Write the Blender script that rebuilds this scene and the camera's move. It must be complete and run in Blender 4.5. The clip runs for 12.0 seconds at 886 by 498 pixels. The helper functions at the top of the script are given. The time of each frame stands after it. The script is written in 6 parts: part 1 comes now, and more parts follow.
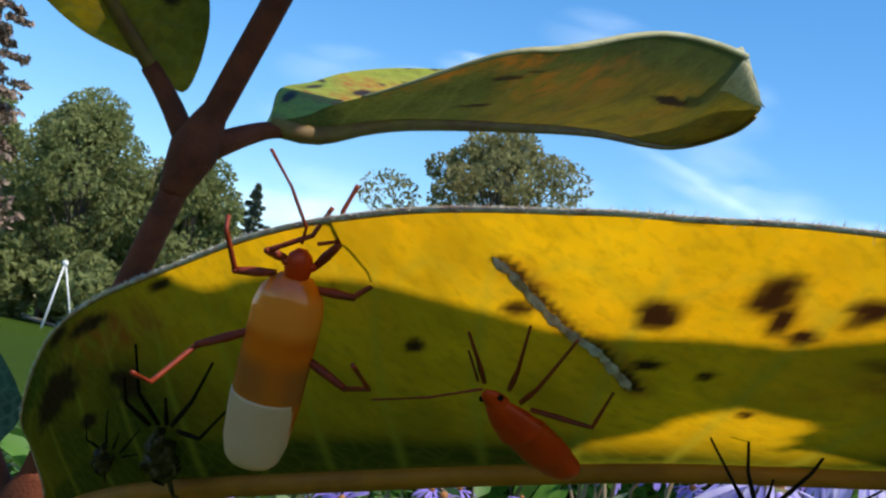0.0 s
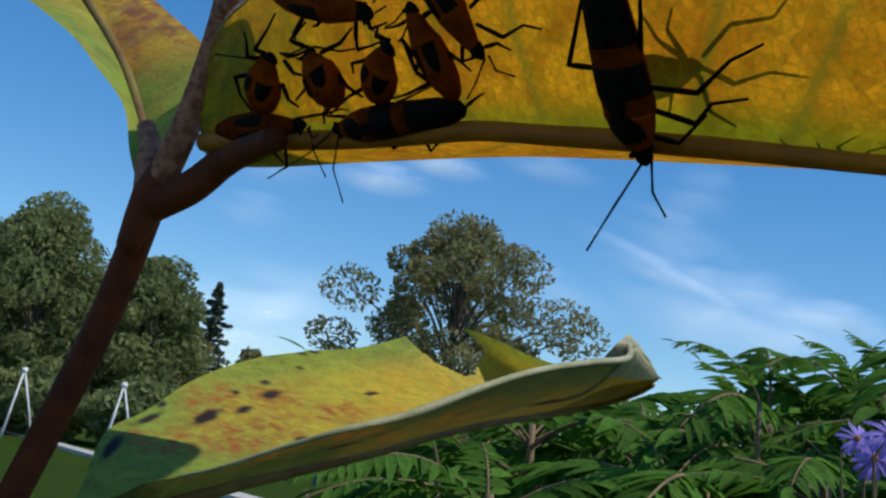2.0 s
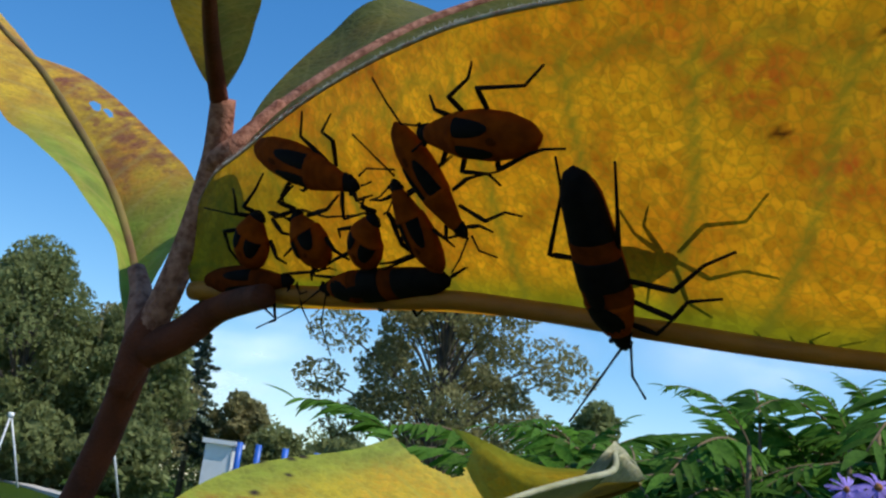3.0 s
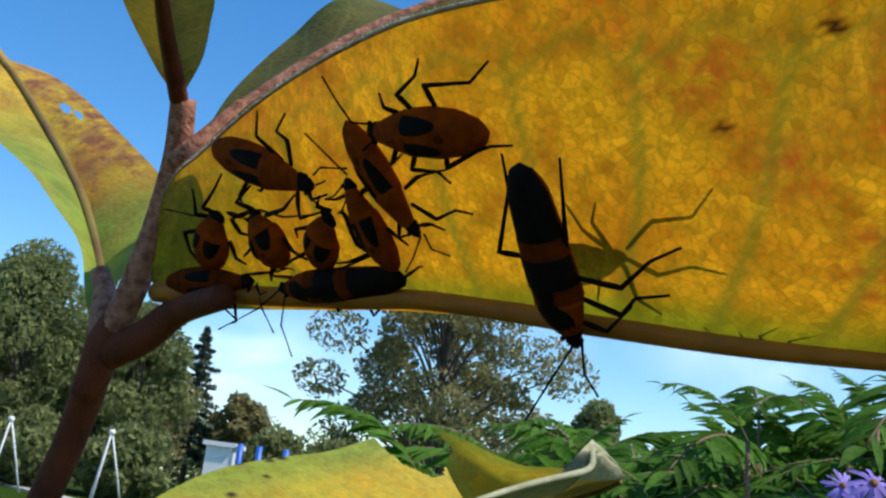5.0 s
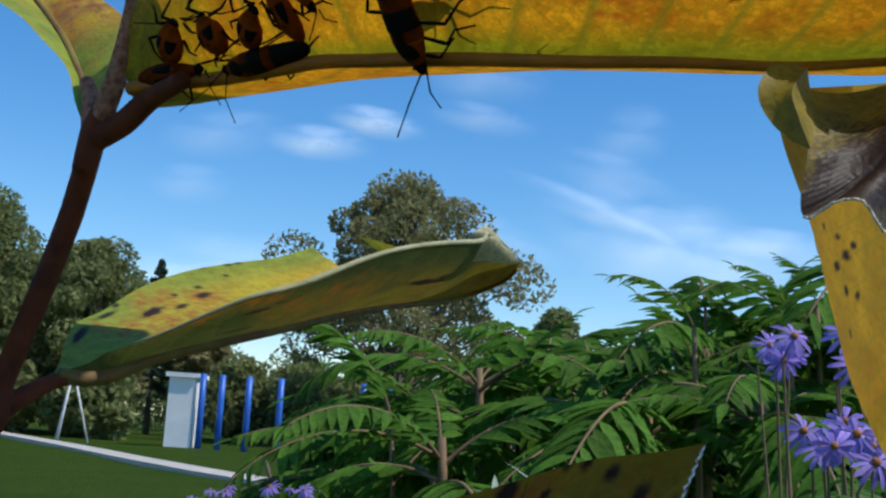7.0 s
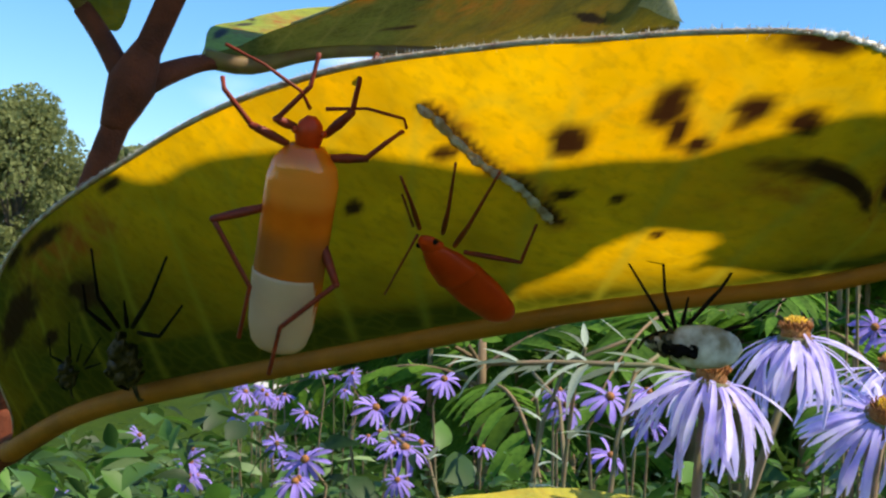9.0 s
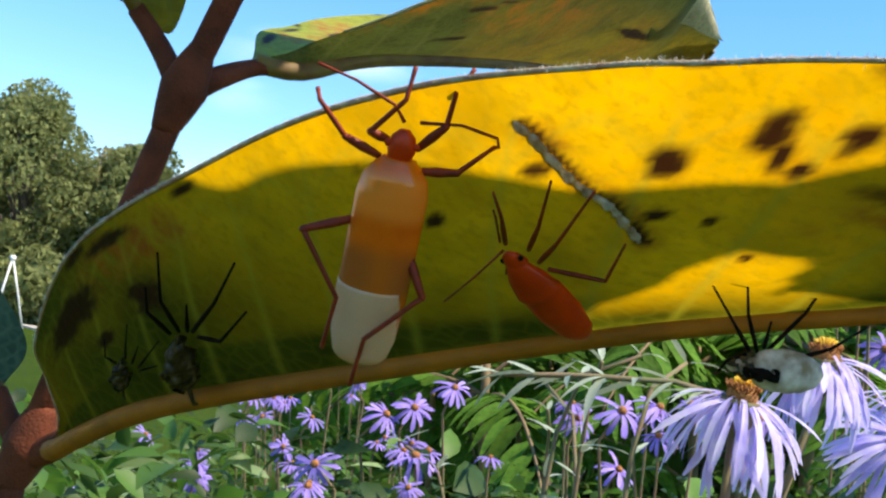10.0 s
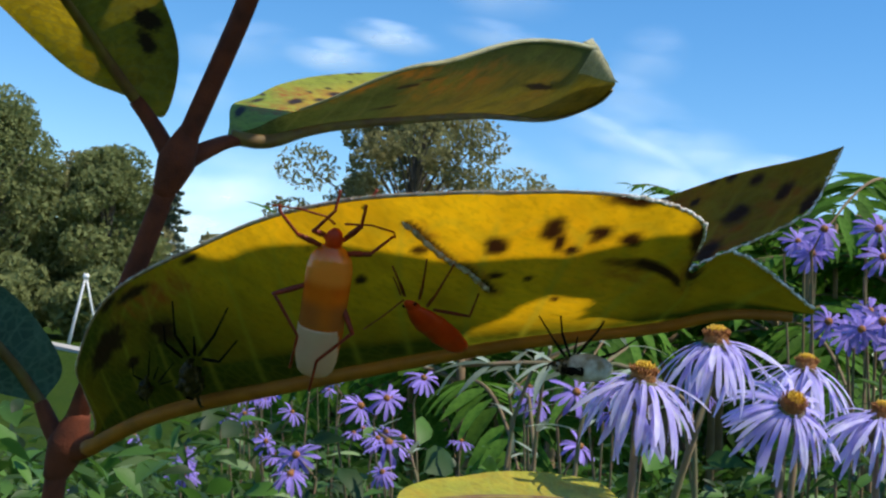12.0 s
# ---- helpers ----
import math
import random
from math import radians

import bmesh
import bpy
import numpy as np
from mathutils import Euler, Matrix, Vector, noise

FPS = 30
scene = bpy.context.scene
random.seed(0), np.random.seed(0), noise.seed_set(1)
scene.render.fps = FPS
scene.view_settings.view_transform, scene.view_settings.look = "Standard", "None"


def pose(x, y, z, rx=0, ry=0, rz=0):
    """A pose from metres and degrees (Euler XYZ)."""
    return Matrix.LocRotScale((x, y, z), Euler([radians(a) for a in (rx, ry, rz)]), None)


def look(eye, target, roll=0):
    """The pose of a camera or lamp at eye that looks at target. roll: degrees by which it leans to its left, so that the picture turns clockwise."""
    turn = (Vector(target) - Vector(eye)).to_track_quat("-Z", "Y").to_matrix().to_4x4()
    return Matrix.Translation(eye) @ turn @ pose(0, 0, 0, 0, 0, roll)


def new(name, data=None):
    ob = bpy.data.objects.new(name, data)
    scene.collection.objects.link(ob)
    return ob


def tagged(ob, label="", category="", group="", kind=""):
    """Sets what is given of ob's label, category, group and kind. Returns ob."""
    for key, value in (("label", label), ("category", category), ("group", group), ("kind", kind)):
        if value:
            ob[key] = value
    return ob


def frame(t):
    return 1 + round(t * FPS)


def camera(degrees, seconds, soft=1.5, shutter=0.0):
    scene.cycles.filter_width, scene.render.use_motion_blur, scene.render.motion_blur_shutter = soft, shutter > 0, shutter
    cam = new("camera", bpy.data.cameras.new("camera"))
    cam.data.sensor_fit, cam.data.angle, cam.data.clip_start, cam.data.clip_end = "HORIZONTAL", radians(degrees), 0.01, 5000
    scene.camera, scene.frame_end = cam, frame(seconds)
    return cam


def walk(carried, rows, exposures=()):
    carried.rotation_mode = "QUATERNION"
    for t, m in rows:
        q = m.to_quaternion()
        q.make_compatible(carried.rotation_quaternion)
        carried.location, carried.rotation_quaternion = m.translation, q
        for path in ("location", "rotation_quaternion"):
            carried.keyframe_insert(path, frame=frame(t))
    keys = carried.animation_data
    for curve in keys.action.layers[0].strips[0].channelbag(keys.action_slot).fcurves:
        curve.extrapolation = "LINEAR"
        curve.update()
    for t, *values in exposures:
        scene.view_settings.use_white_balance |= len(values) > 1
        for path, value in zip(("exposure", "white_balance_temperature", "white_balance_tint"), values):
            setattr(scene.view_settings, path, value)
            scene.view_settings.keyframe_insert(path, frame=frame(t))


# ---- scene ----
cam = camera(40.0, 12.0, 2.4)

PATH = [
    (0, look((0.05473, -0.00049, 0.95407), (-0.01063, 0.99223, 1.05522), 10.89)),
    (0.2, look((0.05535, 0.00237, 0.95899), (-0.01179, 0.99437, 1.06586), 10.44)),
    (0.5, look((0.05463, 0.00439, 0.96521), (-0.00811, 0.99607, 1.07761), 10.28)),
    (1, look((0.05500, 0.00450, 0.97280), (-0.00200, 0.99550, 1.09550), 8.80)),
    (1.5, look((0.06100, 0.00720, 0.98280), (0.00360, 0.99350, 1.13650), 8.25)),
    (2, look((0.06317, 0.01256, 0.99151), (0.01542, 0.99526, 1.17045), 8.73)),
    (2.5, look((0.06557, 0.00808, 0.99961), (0.02221, 0.98701, 1.19914), 8.07)),
    (3, look((0.06202, 0.00813, 1.00158), (0.01952, 0.98449, 1.21354), 8.16)),
    (4.8, look((0.06291, 0.01020, 1.00143), (0.02564, 0.98744, 1.21028), 8.10)),
    (5, look((0.06565, 0.00877, 1.00210), (0.02399, 0.98515, 1.21407), 7.59)),
    (5.5, look((0.06600, 0.00935, 1.00250), (0.02622, 0.98662, 1.21073), 7.79)),
    (6, look((0.07053, -0.00421, 0.99927), (0.04090, 0.97472, 1.20135), 7.20)),
    (6.5, look((0.07346, -0.02348, 0.99250), (0.06229, 0.95948, 1.17599), 5.60)),
    (7, look((0.07560, -0.03146, 0.97644), (0.07851, 0.95728, 1.12606), 3.74)),
    (7.2, look((0.07608, -0.02179, 0.97167), (0.08087, 0.96932, 1.10462), 2.99)),
    (7.5, look((0.07124, -0.02524, 0.96456), (0.07706, 0.96850, 1.07613), 3.29)),
    (7.7, look((0.06946, -0.02051, 0.95980), (0.07314, 0.97448, 1.05964), 3.20)),
    (9.5, look((0.05338, -0.00566, 0.94583), (0.02818, 0.99059, 1.02866), 7.64)),
    (10, look((0.05170, -0.00615, 0.94605), (0.02822, 0.98956, 1.03545), 8.18)),
    (10.5, look((0.05009, -0.00664, 0.94622), (0.03099, 0.98885, 1.03917), 8.46)),
    (11, look((0.05244, -0.00958, 0.94641), (0.03541, 0.98571, 1.04183), 8.27)),
    (11.5, look((0.05579, -0.02660, 0.94818), (0.04289, 0.96898, 1.04118), 6.96)),
    (12, look((0.05743, -0.05149, 0.94898), (0.05659, 0.94513, 1.03110), 5.43)),
]

EXPOSURES = ((0, 0.5, 6800, 10), (0.5, 0.25, 6500, 10), (1.0, 0.05, 6250, 10), (2.0, -0.20, 6250, 10), (2.5, -0.06, 6250, 10), (3.2, 0.12, 6350, 10), (4.8, 0.32, 6400, 10), (5.5, 0.32, 6400, 10), (6.5, 0.12, 6300, 10), (7.7, -0.02, 6250, 10), (9.3, 0.95, 7500, 12), (10.5, 1.05, 7300, 12), (11.5, 0.65, 6900, 11), (12, 0.30, 6700, 10))
SUMACS = [(0.60, 2.30, 1.14, 13), (0.85, 2.50, 1.21, 13), (0.90, 2.20, 1.23, 12), (0.42, 2.60, 1.08, 12), (0.17, 2.40, 1.08, 12), (-0.03, 2.50, 0.90, 9), (0.10, 2.00, 0.94, 9), (0.60, 1.90, 1.04, 10), (0.44, 2.00, 1.00, 10), (1.13, 2.40, 1.28, 10), (0.39, 3.40, 1.19, 12), (0.08, 3.40, 1.03, 9)]
TALL_FRONDS = [(0.01, 2.20, 0.98, 57, 100, 5, 0.71), (0.58, 2.30, 1.10, 63, 112, 3, 0.51), (0.73, 2.40, 1.14, 56, 107, 4, 0.48), (0.82, 2.30, 1.16, 54, 112, 2, 0.49), (0.99, 2.20, 1.22, 60, 114, 3, 0.43), (0.24, 2.50, 1.03, 62, -114, 1, 0.65), (0.76, 2.50, 1.16, 68, -128, 0, 0.64), (0.51, 2.00, 1.18, 37, 108, 3, 0.42), (0.67, 2.00, 1.20, 52, 114, 4, 0.33), (0.78, 2.20, 1.25, 48, 119, 2, 0.34)]
ASTERS = [(0.1025, 0.2110, 0.9463, 12, 20, 40, -16), (0.1223, 0.2310, 0.9563, 8, -30, 40, -14), (0.1448, 0.2450, 0.9430, 42, 10, 44, 0), (0.1567, 0.2750, 0.9528, 5, 60, 40, -14), (0.1686, 0.2500, 0.9425, 15, 30, 44, -10)]
SMALL_ASTERS = [(0.021, 0.480, 0.899), (0.011, 0.470, 0.889), (0.035, 0.660, 0.912), (0.056, 0.660, 0.918), (0.026, 0.600, 0.905), (0.135, 0.570, 0.940), (0.124, 0.570, 0.925), (0.346, 0.780, 1.057), (0.330, 0.800, 1.053), (0.330, 0.750, 0.998), (0.353, 0.750, 0.992), (-0.093, 0.900, 0.890), (-0.093, 0.800, 0.839), (-0.091, 1.000, 0.885), (-0.019, 0.950, 0.908), (-0.086, 0.900, 0.888), (-0.075, 0.700, 0.853), (-0.150, 0.900, 0.837), (0.150, 0.600, 0.925), (-0.180, 0.700, 0.838), (-0.054, 0.900, 0.881), (-0.410, 1.200, 0.815), (-0.098, 1.100, 0.896), (-0.034, 1.200, 0.910), (0.317, 0.700, 0.994)]
CLOUDS = [(-96.7, 214.6, 45.4, 15.6, 0.68, -3), (-55.2, 233.2, 42.4, 14.2, 0.75, -8), (28.2, 274.8, 54.5, 24.9, 0.26, -3), (25.7, 241.6, 48.5, 14.2, 0.34, -8), (-169.3, 216.7, 54.5, 21.3, 0.22, 7), (125.8, 206.1, 54.5, 17.8, 0.22, -13), (255.3, 157.6, 48.5, 15.6, 0.45, -3), (170.5, 150.5, 115.1, 49.7, 0.38, -15), (118.6, 173.2, 84.8, 12.8, 0.34, -21), (-184.1, 82.9, 96.9, 49.7, 0.60, 7), (-148.5, 110.4, 96.9, 35.5, 0.26, -3), (-191.6, 176.4, 36.4, 17.8, 0.22, -3), (141.7, 235.4, 36.4, 28.4, 0.19, 27), (30.5, 150.8, 72.7, 21.3, 0.22, -18), (221.8, 140.7, 133.3, 35.5, 0.30, -3)]
SPRIGS = [(0.102, 0.420, 0.953), (0.120, 0.450, 0.958), (0.133, 0.430, 0.957), (0.090, 0.500, 0.942), (0.030, 0.600, 0.903), (0.096, 0.550, 0.930)]
walk(cam, PATH, EXPOSURES)

# ---- world, sun ----
SUN_TURN, SUN_UP = 108.0, 54.0  # degrees: to the right of +y, above the horizon
world = bpy.data.worlds.new("world")
scene.world = world
world.use_nodes = True
wn = world.node_tree.nodes
sky = wn.new("ShaderNodeTexSky")
sky.sky_type, sky.sun_disc = "NISHITA", False
sky.sun_elevation, sky.sun_rotation = radians(SUN_UP), radians(SUN_TURN)
sky.air_density, sky.dust_density, sky.ozone_density, sky.altitude = 1.0, 0.1, 3.5, 300
wn["Background"].inputs["Strength"].default_value = 0.15
deep = wn.new("ShaderNodeHueSaturation")
deep.inputs["Saturation"].default_value = 1.3
world.node_tree.links.new(sky.outputs["Color"], deep.inputs["Color"])
world.node_tree.links.new(deep.outputs["Color"], wn["Background"].inputs["Color"])

sun = new("sun", bpy.data.lights.new("sun", "SUN"))
sun.data.energy, sun.data.angle, sun.data.color = 4.2, radians(0.6), (1.0, 0.95, 0.86)
SUN_WAY = Vector((math.sin(radians(SUN_TURN)) * math.cos(radians(SUN_UP)), math.cos(radians(SUN_TURN)) * math.cos(radians(SUN_UP)), math.sin(radians(SUN_UP))))
sun.matrix_world = look((0, 0, 30), Vector((0, 0, 30)) - SUN_WAY)


# ---- materials ----
def mix_rgb(nt, fac, a, b, blend="MIX"):
    n = nt.nodes.new("ShaderNodeMix")
    n.data_type, n.blend_type = "RGBA", blend
    for sock, value in ((n.inputs[0], fac), (n.inputs[6], a), (n.inputs[7], b)):
        if hasattr(value, "links") or isinstance(value, bpy.types.NodeSocket):
            nt.links.new(value, sock)
        elif isinstance(value, (tuple, list)):
            sock.default_value = (*value[:3], 1)
        else:
            sock.default_value = value
    return n.outputs[2]


def noise_fac(nt, scale, lo=0.35, hi=0.65, detail=4, kind="Object", stretch=None):
    tc = nt.nodes.new("ShaderNodeTexCoord")
    n = nt.nodes.new("ShaderNodeTexNoise")
    n.inputs["Scale"].default_value, n.inputs["Detail"].default_value = scale, detail
    src = tc.outputs[kind]
    if stretch:
        mp = nt.nodes.new("ShaderNodeMapping")
        mp.inputs["Scale"].default_value = stretch
        nt.links.new(src, mp.inputs["Vector"])
        src = mp.outputs["Vector"]
    nt.links.new(src, n.inputs["Vector"])
    r = nt.nodes.new("ShaderNodeMapRange")
    r.inputs["From Min"].default_value, r.inputs["From Max"].default_value = lo, hi
    nt.links.new(n.outputs["Fac"], r.inputs["Value"])
    return r.outputs["Result"]


def bump(nt, height, strength, distance):
    b = nt.nodes.new("ShaderNodeBump")
    b.inputs["Strength"].default_value, b.inputs["Distance"].default_value = strength, distance
    nt.links.new(height, b.inputs["Height"])
    return b.outputs["Normal"]


def scaled(nt, value, by):
    n = nt.nodes.new("ShaderNodeMath")
    n.operation = "MULTIPLY"
    n.inputs[1].default_value = by
    nt.links.new(value, n.inputs[0])
    return n.outputs[0]


def start(name):
    m = bpy.data.materials.new(name)
    m.use_nodes = True
    return m, m.node_tree, m.node_tree.nodes["Principled BSDF"]


def plain(name, color, color2=None, scale=20.0, rough=0.6, metal=0.0, rel=0.0, rel_scale=None, spec=0.4, island=0.0, object_random=0.0, through_light=0.0, sheen=None):
    """A surface of two tones mixed by noise, with fine relief; island / object_random vary the brightness piece by piece."""
    m, nt, b = start(name)
    c = mix_rgb(nt, noise_fac(nt, scale), color, color2 or tuple(v * 0.7 for v in color))
    for amount, node, sock in ((island, "ShaderNodeNewGeometry", "Random Per Island"), (object_random, "ShaderNodeObjectInfo", "Random")):
        if amount:
            g = nt.nodes.new(node)
            r = nt.nodes.new("ShaderNodeMapRange")
            r.inputs["To Min"].default_value, r.inputs["To Max"].default_value = 1 - amount, 1 + amount
            nt.links.new(g.outputs[sock], r.inputs["Value"])
            v = nt.nodes.new("ShaderNodeVectorMath")
            v.operation = "SCALE"
            nt.links.new(c, v.inputs[0]), nt.links.new(r.outputs["Result"], v.inputs["Scale"])
            c = v.outputs["Vector"]
    nt.links.new(c, b.inputs["Base Color"])
    b.inputs["Roughness"].default_value, b.inputs["Metallic"].default_value = rough, metal
    b.inputs["Specular IOR Level"].default_value = spec
    if rel:
        nt.links.new(bump(nt, noise_fac(nt, rel_scale or scale * 6, 0.2, 0.8), 0.6, rel), b.inputs["Normal"])
    if through_light:
        t = nt.nodes.new("ShaderNodeBsdfTranslucent")
        nt.links.new(c, t.inputs["Color"])
        mx = nt.nodes.new("ShaderNodeMixShader")
        mx.inputs[0].default_value = through_light
        nt.links.new(b.outputs[0], mx.inputs[1]), nt.links.new(t.outputs[0], mx.inputs[2])
        nt.links.new(mx.outputs[0], nt.nodes["Material Output"].inputs["Surface"])
    return m


def leaf_material(name, yellow, orange, green, vein, spot, share=0.5, patch=60.0, cells=900.0, glow=1.0, rusty=(0.42, 0.11, 0.03), net=0.35, dark=None, dapple=0.5, speckle=1.0):
    """A milkweed blade. Attribute "tone": red is green tissue and painted shade, green is dead spots and painted shade,
    blue is veins, drawn on the mesh.
    """
    m, nt, b = start(name)
    at = nt.nodes.new("ShaderNodeAttribute")
    at.attribute_name = "tone"
    sep = nt.nodes.new("ShaderNodeSeparateColor")
    nt.links.new(at.outputs["Color"], sep.inputs[0])
    c = mix_rgb(nt, noise_fac(nt, patch, 0.42, 0.68, 6), yellow, orange)
    c = mix_rgb(nt, noise_fac(nt, patch * 7, 0.4, 0.75, 5), c, tuple(v * 0.75 for v in yellow))
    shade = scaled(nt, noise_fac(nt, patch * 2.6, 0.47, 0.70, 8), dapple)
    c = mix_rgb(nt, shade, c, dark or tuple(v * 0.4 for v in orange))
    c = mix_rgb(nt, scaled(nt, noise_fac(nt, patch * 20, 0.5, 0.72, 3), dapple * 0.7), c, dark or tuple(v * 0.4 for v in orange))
    c = mix_rgb(nt, sep.outputs[0], c, mix_rgb(nt, noise_fac(nt, patch * 3, 0.35, 0.7, 6), green, tuple(v * 0.62 for v in green)))
    # the fine net of veins between the side veins
    tc = nt.nodes.new("ShaderNodeTexCoord")
    wob = nt.nodes.new("ShaderNodeTexNoise")
    wob.inputs["Scale"].default_value = 400
    nt.links.new(tc.outputs["Object"], wob.inputs["Vector"])
    ad = nt.nodes.new("ShaderNodeVectorMath")
    ad.operation = "MULTIPLY_ADD"
    ad.inputs[1].default_value = (0.0012, 0.0012, 0.0012)
    nt.links.new(wob.outputs["Color"], ad.inputs[0]), nt.links.new(tc.outputs["Object"], ad.inputs[2])
    vo = nt.nodes.new("ShaderNodeTexVoronoi")
    vo.feature = "DISTANCE_TO_EDGE"
    vo.inputs["Scale"].default_value = cells
    nt.links.new(ad.outputs[0], vo.inputs["Vector"])
    mesh = nt.nodes.new("ShaderNodeMapRange")
    mesh.inputs["From Min"].default_value, mesh.inputs["From Max"].default_value = 0.0, 0.14
    mesh.inputs["To Min"].default_value, mesh.inputs["To Max"].default_value = net, 0.0
    nt.links.new(vo.outputs["Distance"], mesh.inputs["Value"])
    cell = nt.nodes.new("ShaderNodeTexVoronoi")
    cell.inputs["Scale"].default_value = cells
    nt.links.new(ad.outputs[0], cell.inputs["Vector"])
    cs = nt.nodes.new("ShaderNodeSeparateColor")
    nt.links.new(cell.outputs["Color"], cs.inputs[0])
    cr = nt.nodes.new("ShaderNodeMapRange")
    cr.inputs["To Min"].default_value, cr.inputs["To Max"].default_value = 1 - 0.55 * net * speckle, 1 + 0.45 * net * speckle
    nt.links.new(cs.outputs[0], cr.inputs["Value"])
    cv = nt.nodes.new("ShaderNodeVectorMath")
    cv.operation = "SCALE"
    nt.links.new(c, cv.inputs[0]), nt.links.new(cr.outputs["Result"], cv.inputs["Scale"])
    c = cv.outputs["Vector"]
    broken = nt.nodes.new("ShaderNodeMath")
    broken.operation = "MULTIPLY"
    nt.links.new(at.outputs["Alpha"], broken.inputs[0]), nt.links.new(noise_fac(nt, patch * 6, 0.38, 0.62, 7), broken.inputs[1])
    c = mix_rgb(nt, broken.outputs[0], c, rusty)
    c = mix_rgb(nt, mesh.outputs["Result"], c, vein)
    c = mix_rgb(nt, sep.outputs[2], c, vein)
    c = mix_rgb(nt, sep.outputs[1], c, spot)
    nt.links.new(c, b.inputs["Base Color"])
    b.inputs["Roughness"].default_value, b.inputs["Specular IOR Level"].default_value = 0.55, 0.3
    nt.links.new(bump(nt, vo.outputs["Distance"], 0.5, 0.00025), b.inputs["Normal"])
    t = nt.nodes.new("ShaderNodeBsdfTranslucent")
    v = nt.nodes.new("ShaderNodeVectorMath")
    v.operation = "SCALE"
    v.inputs["Scale"].default_value = glow
    nt.links.new(c, v.inputs[0]), nt.links.new(v.outputs[0], t.inputs["Color"])
    mx = nt.nodes.new("ShaderNodeMixShader")
    mx.inputs[0].default_value = share
    nt.links.new(b.outputs[0], mx.inputs[1]), nt.links.new(t.outputs[0], mx.inputs[2])
    nt.links.new(mx.outputs[0], nt.nodes["Material Output"].inputs["Surface"])
    return m


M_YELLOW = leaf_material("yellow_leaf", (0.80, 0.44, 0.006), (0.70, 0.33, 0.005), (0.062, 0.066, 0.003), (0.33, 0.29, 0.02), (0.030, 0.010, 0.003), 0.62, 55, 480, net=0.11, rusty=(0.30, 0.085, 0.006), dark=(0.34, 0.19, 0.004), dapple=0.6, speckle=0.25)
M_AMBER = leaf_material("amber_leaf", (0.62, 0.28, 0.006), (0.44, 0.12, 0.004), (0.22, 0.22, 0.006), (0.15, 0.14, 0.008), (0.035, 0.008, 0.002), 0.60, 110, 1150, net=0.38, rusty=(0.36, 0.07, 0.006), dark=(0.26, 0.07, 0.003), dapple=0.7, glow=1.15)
M_TURNING = leaf_material("turning_leaf", (0.70, 0.50, 0.030), (0.64, 0.30, 0.016), (0.27, 0.36, 0.04), (0.42, 0.44, 0.08), (0.035, 0.018, 0.012), 0.32, 90, 900, net=0.25, rusty=(0.40, 0.10, 0.014), dark=(0.34, 0.28, 0.025))
# Darkened turning leaf: the shade of undersides is put into its colours.
M_OLIVE_SHADED = leaf_material("olive_leaf_shaded", (0.30, 0.215, 0.014), (0.28, 0.13, 0.012), (0.095, 0.115, 0.022), (0.22, 0.20, 0.06), (0.03, 0.015, 0.01), 0.35, 60, 900, net=0.2, rusty=(0.40, 0.15, 0.015), dark=(0.075, 0.065, 0.014), dapple=0.8)
M_GREEN = leaf_material("green_leaf", (0.52, 0.35, 0.010), (0.42, 0.20, 0.010), (0.075, 0.11, 0.015), (0.18, 0.17, 0.04), (0.03, 0.015, 0.008), 0.4, 40, 700)
M_BLUE_GREEN = leaf_material("blue_green_leaf", (0.045, 0.11, 0.06), (0.04, 0.09, 0.05), (0.04, 0.09, 0.06), (0.13, 0.21, 0.13), (0.05, 0.03, 0.02), 0.25, 40, 500)
M_RUSTY = leaf_material("rusty_leaf", (0.74, 0.47, 0.035), (0.62, 0.24, 0.03), (0.26, 0.36, 0.045), (0.44, 0.34, 0.10), (0.03, 0.015, 0.01), 0.3, 90, 900, net=0.15, rusty=(0.26, 0.085, 0.045), dark=(0.26, 0.10, 0.025), dapple=0.6)
M_PALE_TIP = leaf_material("bleached_leaf", (0.62, 0.55, 0.30), (0.50, 0.44, 0.20), (0.46, 0.46, 0.22), (0.72, 0.68, 0.54), (0.05, 0.03, 0.02), 0.3, 160, 900, dark=(0.30, 0.27, 0.14), dapple=0.4)
# The pale colour stands in for sun glancing along the rolled edge.
M_SUNLIT_RIM = plain("sunlit_rim", (0.46, 0.45, 0.28), (0.34, 0.33, 0.17), 260, 0.7, rel=0.0002, rel_scale=2500, through_light=0.2)
M_STEM = plain("stem_skin", (0.150, 0.040, 0.018), (0.085, 0.026, 0.014), 250, 0.8, spec=0.15, rel=0.0002, rel_scale=2500)
M_STEM_PINK = plain("stem_skin_downy", (0.44, 0.20, 0.13), (0.20, 0.075, 0.045), 1100, 0.85, spec=0.15, rel=0.0003, rel_scale=2500)
M_RIB = plain("midrib_skin", (0.52, 0.20, 0.018), (0.36, 0.14, 0.018), 200, 0.6, rel=0.0001, rel_scale=3000, through_light=0.35)
M_RIB_GREEN = plain("midrib_green", (0.24, 0.18, 0.04), (0.17, 0.09, 0.035), 200, 0.6, through_light=0.2)
M_RIM = plain("leaf_margin", (0.30, 0.16, 0.10), (0.42, 0.36, 0.24), 600, 0.8, rel=0.0002, rel_scale=4000)
M_DOWN = plain("white_down", (0.75, 0.72, 0.66), (0.55, 0.50, 0.42), 800, 0.9, through_light=0.3)
M_FELT = plain("felted_rim", (0.40, 0.33, 0.22), (0.09, 0.075, 0.035), 1900, 0.95, rel=0.0004, rel_scale=2600, spec=0.05)
